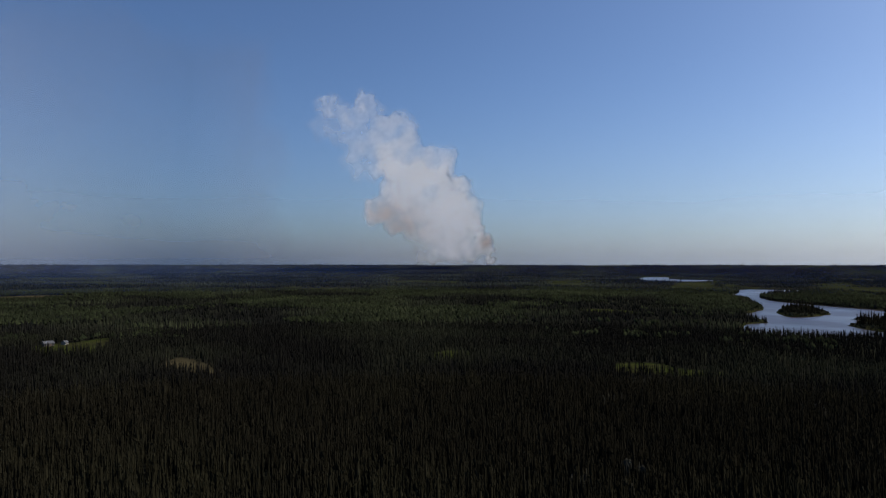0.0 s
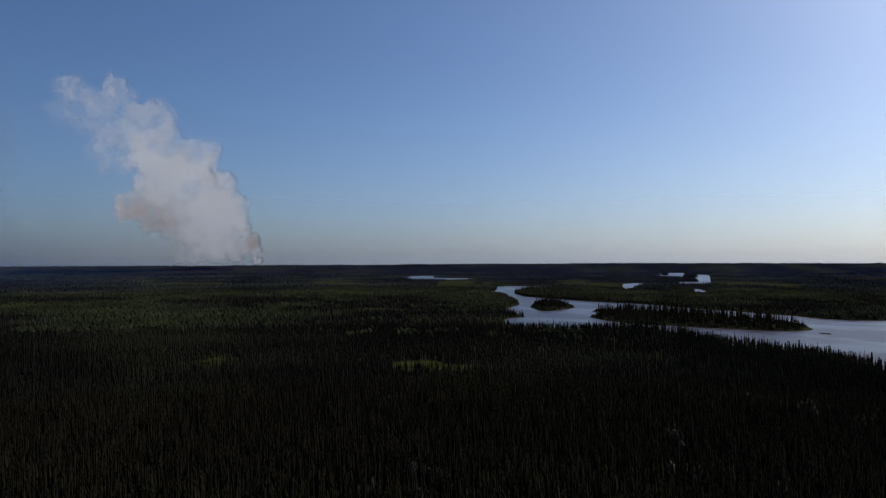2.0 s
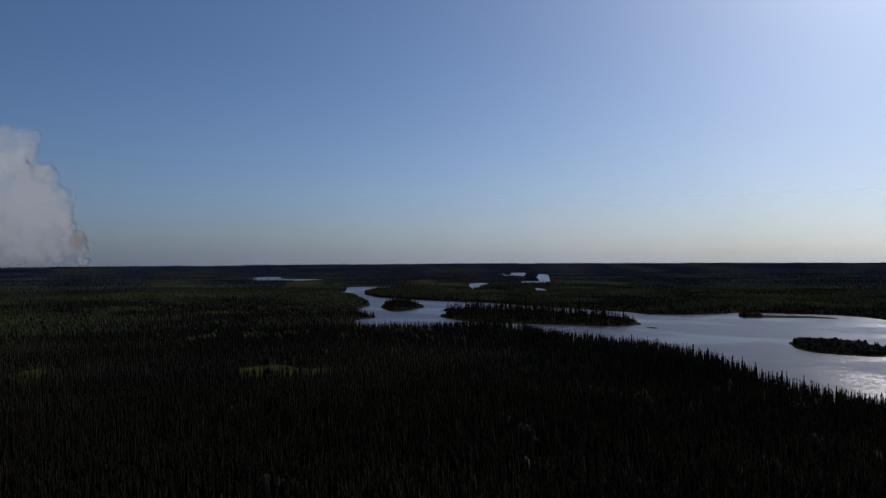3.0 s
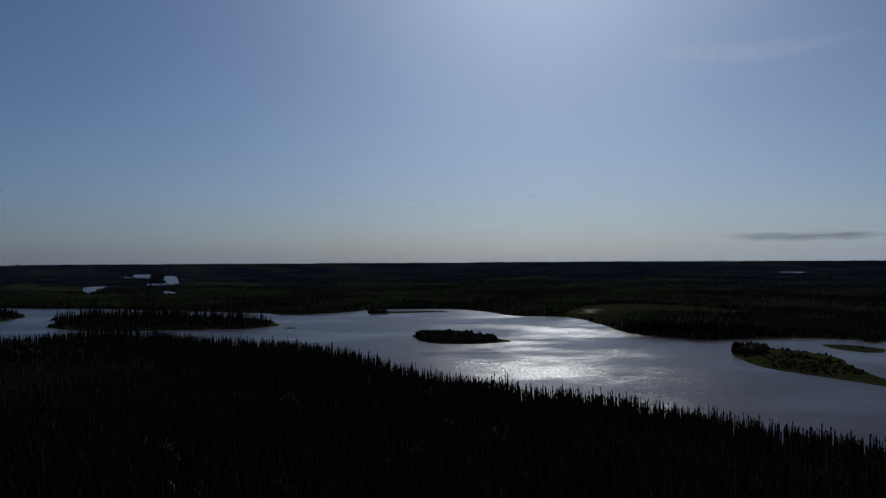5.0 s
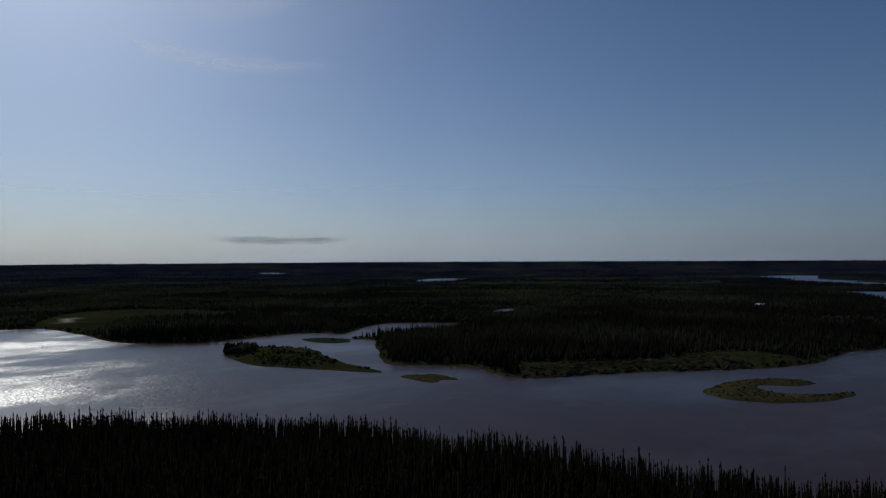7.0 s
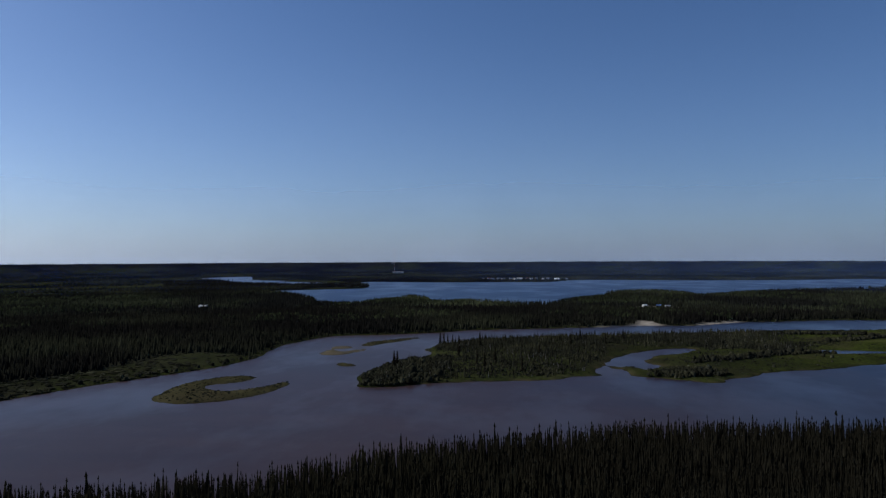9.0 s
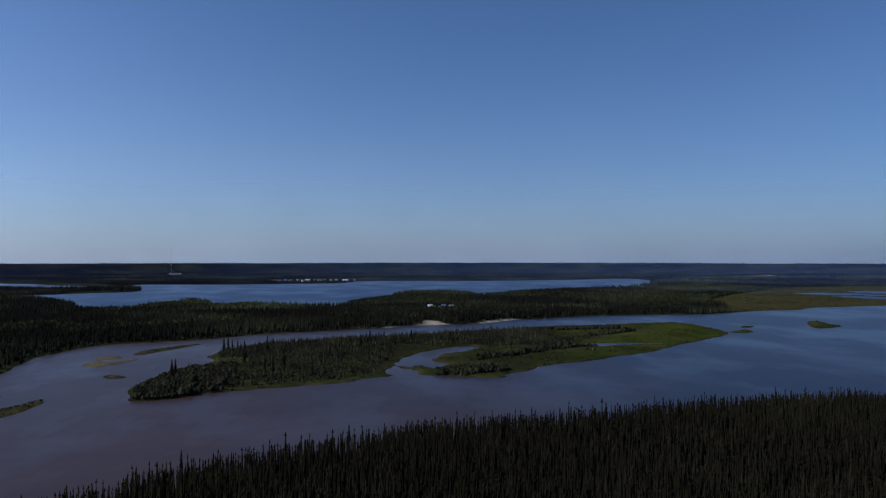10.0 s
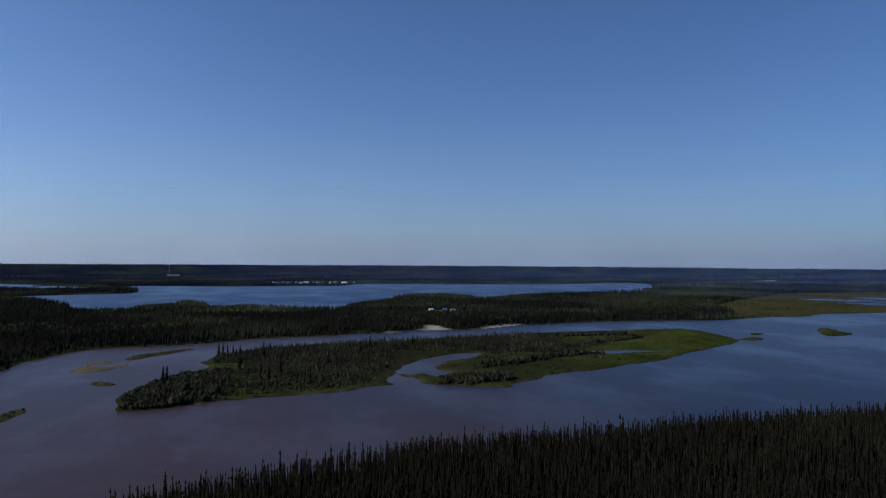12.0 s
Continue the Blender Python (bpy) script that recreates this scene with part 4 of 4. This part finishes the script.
for px, py, ln, wl, rf in ((192, -2492, 12, WALL_GREY, ROOF_GREY), (176, -2530, 10, WALL_WHITE, ROOF_RED), (160, -2500, 11, WALL_GREY, ROOF_GREY),
                           (143, -2575, 14, WALL_WHITE, ROOF_GREY), (122, -2515, 13, WALL_GREY, ROOF_GREY), (96, -2560, 10, WALL_WHITE, ROOF_BLUE),
                           (80, -2490, 14, WALL_WHITE, ROOF_GREY), (62, -2535, 18, WALL_WHITE, MAST_WHITE), (36, -2580, 10, WALL_GREY, ROOF_RED),
                           (20, -2520, 12, WALL_WHITE, ROOF_GREY), (2, -2565, 9, WALL_GREY, ROOF_GREY), (-22, -2500, 10, WALL_GREY, ROOF_GREY),
                           (-40, -2555, 12, WALL_WHITE, ROOF_GREY), (-72, -2505, 20, WALL_WHITE, MAST_WHITE), (-108, -2545, 9, WALL_GREY, ROOF_GREY)):
    colour = "white" if wl is WALL_WHITE else "grey"
    cap = {ROOF_GREY: "grey", ROOF_RED: "red", ROOF_BLUE: "blue", MAST_WHITE: "white metal"}[rf]
    house("house", px, py, rng_town.uniform(-60, 60), ln, 8.0, 3.6, wl, rf, f"{colour} wooden house with a {cap} roof by the lake", 3, TOWN)
house("warehouse", 730, -3650, 5, 60.0, 14.0, 4.5, WALL_WHITE, ROOF_GREY, "long low white shed at the foot of the mast", 5)


def lattice_mast(x, y, tall=134.0, sections=9):
    """A slender three-legged lattice mast, painted red and white by turns."""
    root = new("radio_mast")
    xy = np.array([[x, y]], float)
    root.matrix_basis = pose(x, y, float(height(xy, land(xy))[0]) - 0.2, 0, 0, 12)
    step_up = tall / sections
    for k in range(sections):
        bm = bmesh.new()
        feet = [(1.35 * math.cos(a), 1.35 * math.sin(a)) for a in (0.3, 0.3 + 2.094, 0.3 + 4.189)]

        def bar(p, q, r):
            p, q = Vector(p), Vector(q)
            turn = (q - p).to_track_quat("Z", "Y").to_matrix().to_4x4()
            bmesh.ops.create_cone(bm, segments=5, radius1=r, radius2=r, depth=(q - p).length, cap_ends=True, matrix=Matrix.Translation((p + q) / 2) @ turn)

        z0 = k * step_up
        for i, (a, b) in enumerate(feet):
            bar((a, b, z0), (a, b, z0 + step_up), 0.22)
            c, d = feet[(i + 1) % 3]
            for n in range(4):
                s, e = z0 + step_up * n / 4, z0 + step_up * (n + 1) / 4
                bar((a, b, s), (c, d, e), 0.09)
        part("mast_section", bm, MAST_RED if k % 2 == 0 else MAST_WHITE, root, "red lattice section" if k % 2 == 0 else "white lattice section")
    return tagged(root, "tall thin red and white lattice radio mast", "mast")


lattice_mast(774, -3784)


# ---------------------------------------------------------------- smoke and clouds, far off
def vapour(name, colour, through_light, grain, soft, facing=None, relief=-0.25, mottle=0.86):
    """Smoke or cloud: thin where its density is low, lit by sun and sky."""
    m = Mat(name, 1.0, 0.0)
    nt = m.nt
    n = m.noise(grain, 5)
    shade = m.ramp(n, [(0.3, tuple(mottle * c for c in colour)), (0.7, colour)])
    # brown mixed in for the sooty foot and for the shaded lower-left lobes
    shade = m.mix(m.math("MULTIPLY", m.attr("soot_shade"), 0.75), shade, (0.44, 0.31, 0.23))
    m.color(shade)
    trans = m.add("ShaderNodeBsdfTranslucent")
    if facing:
        # light is scattered many times inside, which evens out the relief
        bent = m.add("ShaderNodeNewGeometry").outputs["Normal"]
        flat = m.add("ShaderNodeVectorMath")
        flat.operation = "MULTIPLY"
        flat.inputs[1].default_value = (relief,) * 3
        m.link(bent, flat.inputs[0])
        total = m.add("ShaderNodeVectorMath")
        total.operation = "ADD"
        total.inputs[1].default_value = facing
        m.link(flat.outputs[0], total.inputs[0])
        unit = m.add("ShaderNodeVectorMath")
        unit.operation = "NORMALIZE"
        m.link(total.outputs[0], unit.inputs[0])
        m.link(unit.outputs[0], m.b.inputs["Normal"])
        m.link(unit.outputs[0], trans.inputs["Normal"])
    m.link(m.mix(1.0, shade, (through_light,) * 3, "MULTIPLY"), trans.inputs["Color"])
    lit = m.add("ShaderNodeAddShader")
    m.link(m.b.outputs[0], lit.inputs[0])
    m.link(trans.outputs[0], lit.inputs[1])
    wisp = m.math("MULTIPLY", m.math("SUBTRACT", n, 0.5), soft)
    dens = m.math("ADD", m.attr("thickness"), m.math("MULTIPLY", wisp, m.attr("thickness")), True)
    out = m.add("ShaderNodeMixShader")
    m.link(dens, out.inputs[0])
    m.link(m.add("ShaderNodeBsdfTransparent").outputs[0], out.inputs[1])
    m.link(lit.outputs[0], out.inputs[2])
    m.link(out.outputs[0], nt.nodes["Material Output"].inputs["Surface"])
    return m.m


def far_frame(azimuth, distance, eye):
    """Matrix whose x runs to the right and z up, square to the line of sight along an azimuth."""
    a = radians(azimuth)
    return Matrix.Translation((eye[0] + distance * math.sin(a), eye[1] + distance * math.cos(a), 0)) @ Matrix.Rotation(-a, 4, "Z")


def with_density(me, values):
    me.attributes.new("thickness", "FLOAT", "POINT").data.foreach_set("value", np.asarray(values, np.float32))
    return me


SMOKE = vapour("smoke", (0.75, 0.725, 0.70), 0.66, 0.006, 0.3, (-0.45, -0.50, 0.05), -0.26, 0.88)
HAZE = vapour("smoke_haze", (0.60, 0.52, 0.49), 1.0, 0.0012, 0.0)
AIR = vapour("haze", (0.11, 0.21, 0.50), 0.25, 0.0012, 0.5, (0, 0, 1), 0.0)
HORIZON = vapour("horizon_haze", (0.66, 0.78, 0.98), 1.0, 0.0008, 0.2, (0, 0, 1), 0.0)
CIRRUS = vapour("cirrus", (0.9, 0.9, 0.92), 0.8, 0.004, 0.2, (-0.83, 0.10, -0.54), 0.0)
DULL = vapour("dull_cloud", (0.42, 0.43, 0.48), 0.16, 0.004, 0.8)


def fractal(points, seed, octaves=4):
    """Rolling noise for an array of places, about -1 to 1."""
    return np.array([noise.fractal((p[0], p[1], seed), 0.9, 2.0, octaves) for p in points])


def smoke_plume():
    root = new("smoke_plume")
    root.matrix_basis = far_frame(27.31, 4665, (0, 0))
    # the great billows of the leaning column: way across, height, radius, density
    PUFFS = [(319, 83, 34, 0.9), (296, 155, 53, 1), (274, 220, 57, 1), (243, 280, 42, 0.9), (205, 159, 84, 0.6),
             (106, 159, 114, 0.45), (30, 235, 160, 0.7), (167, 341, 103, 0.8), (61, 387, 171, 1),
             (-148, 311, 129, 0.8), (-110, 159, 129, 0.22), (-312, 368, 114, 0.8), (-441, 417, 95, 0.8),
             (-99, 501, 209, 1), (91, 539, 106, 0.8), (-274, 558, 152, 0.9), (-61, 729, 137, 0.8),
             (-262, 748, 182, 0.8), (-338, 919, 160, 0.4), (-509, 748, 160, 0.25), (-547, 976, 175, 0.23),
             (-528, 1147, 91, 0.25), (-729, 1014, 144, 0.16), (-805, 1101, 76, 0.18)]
    rnd = random.Random(12)
    puffs = []
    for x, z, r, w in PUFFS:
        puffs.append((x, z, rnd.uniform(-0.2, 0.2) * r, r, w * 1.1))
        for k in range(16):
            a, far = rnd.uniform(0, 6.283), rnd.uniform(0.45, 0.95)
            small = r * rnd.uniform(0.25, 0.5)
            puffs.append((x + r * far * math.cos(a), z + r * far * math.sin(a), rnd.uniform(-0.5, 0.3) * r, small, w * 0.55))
    cell = 8.0
    gx, gz = np.arange(-1000, 440, cell), np.arange(40, 1400, cell)
    xx, zz = np.meshgrid(gx, gz, indexing="ij")
    flat = np.stack([xx.ravel(), zz.ravel()], 1)
    size = 6 + 0.030 * np.maximum(flat[:, 1] - 40, 0)
    bend = np.stack([fractal(flat / 95.0, 1.0), fractal(flat / 95.0, 9.0)], 1) * size[:, None]
    fine = fractal(flat / 60.0, 4.0, 5)
    q = flat + bend
    tau = np.zeros(len(q))
    crest = np.zeros(len(q))
    for x, z, y, r, w in puffs:
        d2 = (q[:, 0] - x) ** 2 + (q[:, 1] - z) ** 2
        chord = np.sqrt(np.maximum(r * r - d2, 0.0))
        tau += w * (chord / r) ** 2.0 * 1.05
        crest += np.exp(np.where(d2 < r * r, (chord + y) / 45.0, -50.0))
    depth = 45.0 * np.log(1.0 + crest)
    depth = depth + 14.0 * fine
    dens = (1 - np.exp(-tau * (1.0 + 0.35 * fine))) * step(flat[:, 1], 38, 48)
    soot_shade = np.exp(-((q[:, 0] - 285) / 42) ** 2 - ((q[:, 1] - 205) / 62) ** 2)
    # lobes turned away from the sun: their shade is put into the brown
    for x, z, r in ((-440, 415, 110), (-330, 330, 120), (-230, 270, 110)):
        soot_shade += 0.55 * np.exp(-((q[:, 0] - x) ** 2 + (q[:, 1] - z) ** 2) / r ** 2)
    n, m = xx.shape
    i, j = np.meshgrid(np.arange(n - 1), np.arange(m - 1), indexing="ij")
    quads = np.stack([i * m + j, (i + 1) * m + j, (i + 1) * m + j + 1, i * m + j + 1], 2).reshape(-1, 4)
    quads = quads[dens[quads].max(1) > 0.0004]
    front = np.column_stack([flat[:, 0], -0.10 * depth, flat[:, 1]])
    back = np.column_stack([flat[:, 0], 0.10 * depth + 4.0, flat[:, 1]])
    me = mesh("smoke_column", np.concatenate([front, back]), np.concatenate([quads, quads[:, ::-1] + n * m]), SMOKE, True)
    with_density(me, np.concatenate([dens, 0.04 * dens]))
    me.attributes.new("soot_shade", "FLOAT", "POINT").data.foreach_set("value", np.tile(np.clip(soot_shade, 0, 1), 2).astype(np.float32))
    ob = new("smoke_column", me)
    ob.parent = root
    # the older smoke that has drifted away downwind, down to the ground
    wide, high = 150, 90
    seed, away = 2.0, 4150.0
    u, v = np.meshgrid(np.linspace(-0.85, 0.06, wide + 1), np.linspace(0, 1, high + 1), indexing="ij")
    turn, z = u.ravel(), 1750.0 * v.ravel() ** 1.3
    x = away * np.tan(np.clip(turn, -0.7, 0.7))
    at = np.stack([x, z], 1)
    roll, drift = fractal(at / 420.0, seed, 5), fractal(at / 1300.0, seed + 4.0, 3)
    east = 1 - step(x + 120 * roll + 160 * drift, -1130, -910)
    top = 1 - step(z + 110 * roll + 170 * drift, 1180, 1500)
    column = east * top * (0.80 + 0.25 * drift + 0.12 * roll)
    low = (1 - step(z + 40 * roll, 60, 260)) * (1 - step(x, -350, 210)) * 0.30 * step(z, 40, 110)
    dens = np.clip(0.26 * column * (0.25 + 0.75 * step(z, 20, 110)) + 0.5 * low, 0, 0.26) * step(turn, -0.85, -0.70)
    verts = np.stack([away * np.sin(turn), away * np.cos(turn) - 4665.0, z + 2.0], 1)
    w = high + 1
    i, j = np.meshgrid(np.arange(wide), np.arange(high), indexing="ij")
    quads = np.stack([i * w + j, (i + 1) * w + j, (i + 1) * w + j + 1, i * w + j + 1], 2).reshape(-1, 4)
    quads = quads[dens[quads].max(1) > 0.0003]
    ob = new("smoke_haze", with_density(mesh("smoke_haze", verts, quads, HAZE, True), dens))
    ob.parent = root
    tagged(ob, "thin brownish veil of drifted smoke")
    tagged(root, "leaning column of pale grey wildfire smoke", "smoke")


def cloud_band(name, azimuth, line, half, thick, material, label):
    """A thin cloud along a line of (across, height) at a distance, soft at its rims."""
    m = far_frame(azimuth, 4650, (18, 35))
    pts = np.array(line, float)
    t = np.linspace(0, len(pts) - 1, 80)
    x, z = np.interp(t, range(len(pts)), pts[:, 0]), np.interp(t, range(len(pts)), pts[:, 1])
    z = np.convolve(np.pad(z, 8, mode="edge"), np.ones(17) / 17, "valid")
    rows_ = 17
    verts, dens = [], []
    for k in range(80):
        f = k / 79
        end = min(1, f / 0.25) * min(1, (1 - f) / 0.35)
        for r in range(rows_):
            v = 2 * r / (rows_ - 1) - 1
            h = half * (0.5 + 0.5 * end)
            verts.append((x[k], 5 * (1 - v * v), z[k] + h * (v + 0.3 * noise.noise((x[k] / 160.0, v, azimuth)))))
            dens.append(thick * end * (1 - v * v) ** 2 * (0.8 + 0.5 * noise.noise((x[k] / 240.0, v * 2, 3.0))))
    i, j = np.meshgrid(np.arange(79), np.arange(rows_ - 1), indexing="ij")
    quads = np.stack([i * rows_ + j, (i + 1) * rows_ + j, (i + 1) * rows_ + j + 1, i * rows_ + j + 1], 2).reshape(-1, 4)
    ob = new(name, with_density(mesh(name, verts, quads, material, True), np.maximum(dens, 0)))
    ob.matrix_basis = m
    tagged(ob, label, "cloud", kind="structure")


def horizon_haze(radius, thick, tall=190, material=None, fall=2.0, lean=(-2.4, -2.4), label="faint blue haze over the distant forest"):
    """A faint coloured shell that stands in for haze over the land all round, thinning upwards."""
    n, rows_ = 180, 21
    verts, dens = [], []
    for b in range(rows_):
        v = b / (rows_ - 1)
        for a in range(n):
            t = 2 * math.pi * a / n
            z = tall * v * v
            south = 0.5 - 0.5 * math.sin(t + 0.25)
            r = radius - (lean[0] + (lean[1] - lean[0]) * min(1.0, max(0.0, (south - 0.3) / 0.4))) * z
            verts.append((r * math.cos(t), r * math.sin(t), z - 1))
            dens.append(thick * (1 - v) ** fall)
    i, j = np.meshgrid(np.arange(rows_ - 1), np.arange(n), indexing="ij")
    k = (j + 1) % n
    quads = np.stack([i * n + j, i * n + k, (i + 1) * n + k, (i + 1) * n + j], 2).reshape(-1, 4)
    ob = new("haze", with_density(mesh("haze", verts, quads, material or AIR, True), dens))
    tagged(ob, label, "haze", kind="structure")


# added shells: four for the blue of distance, one to pale the horizon sky
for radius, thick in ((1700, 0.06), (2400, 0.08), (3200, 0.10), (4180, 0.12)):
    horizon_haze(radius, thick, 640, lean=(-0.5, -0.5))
horizon_haze(4930, 0.86, 1500, HORIZON, 1.8, (0.0, 1.3), "pale haze shell low over the horizon")
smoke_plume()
cloud_band("cirrus_cloud", 117.97, [(-1230, 1575), (-1050, 1460), (-800, 1385), (-520, 1350), (-250, 1345), (20, 1350), (250, 1370)], 80, 0.27, CIRRUS, "thin white wisp of cirrus cloud")
cloud_band("cirrus_cloud", 117.97, [(-850, 1680), (-600, 1700), (-350, 1720), (-100, 1800), (60, 1850)], 120, 0.19, CIRRUS, "thin white wisp of cirrus cloud")
cloud_band("grey_cloud", 117.97, [(-640, 212), (-450, 208), (-200, 204), (0, 205), (180, 210), (300, 214)], 34, 0.55, DULL, "small flat grey cloud low over the horizon")
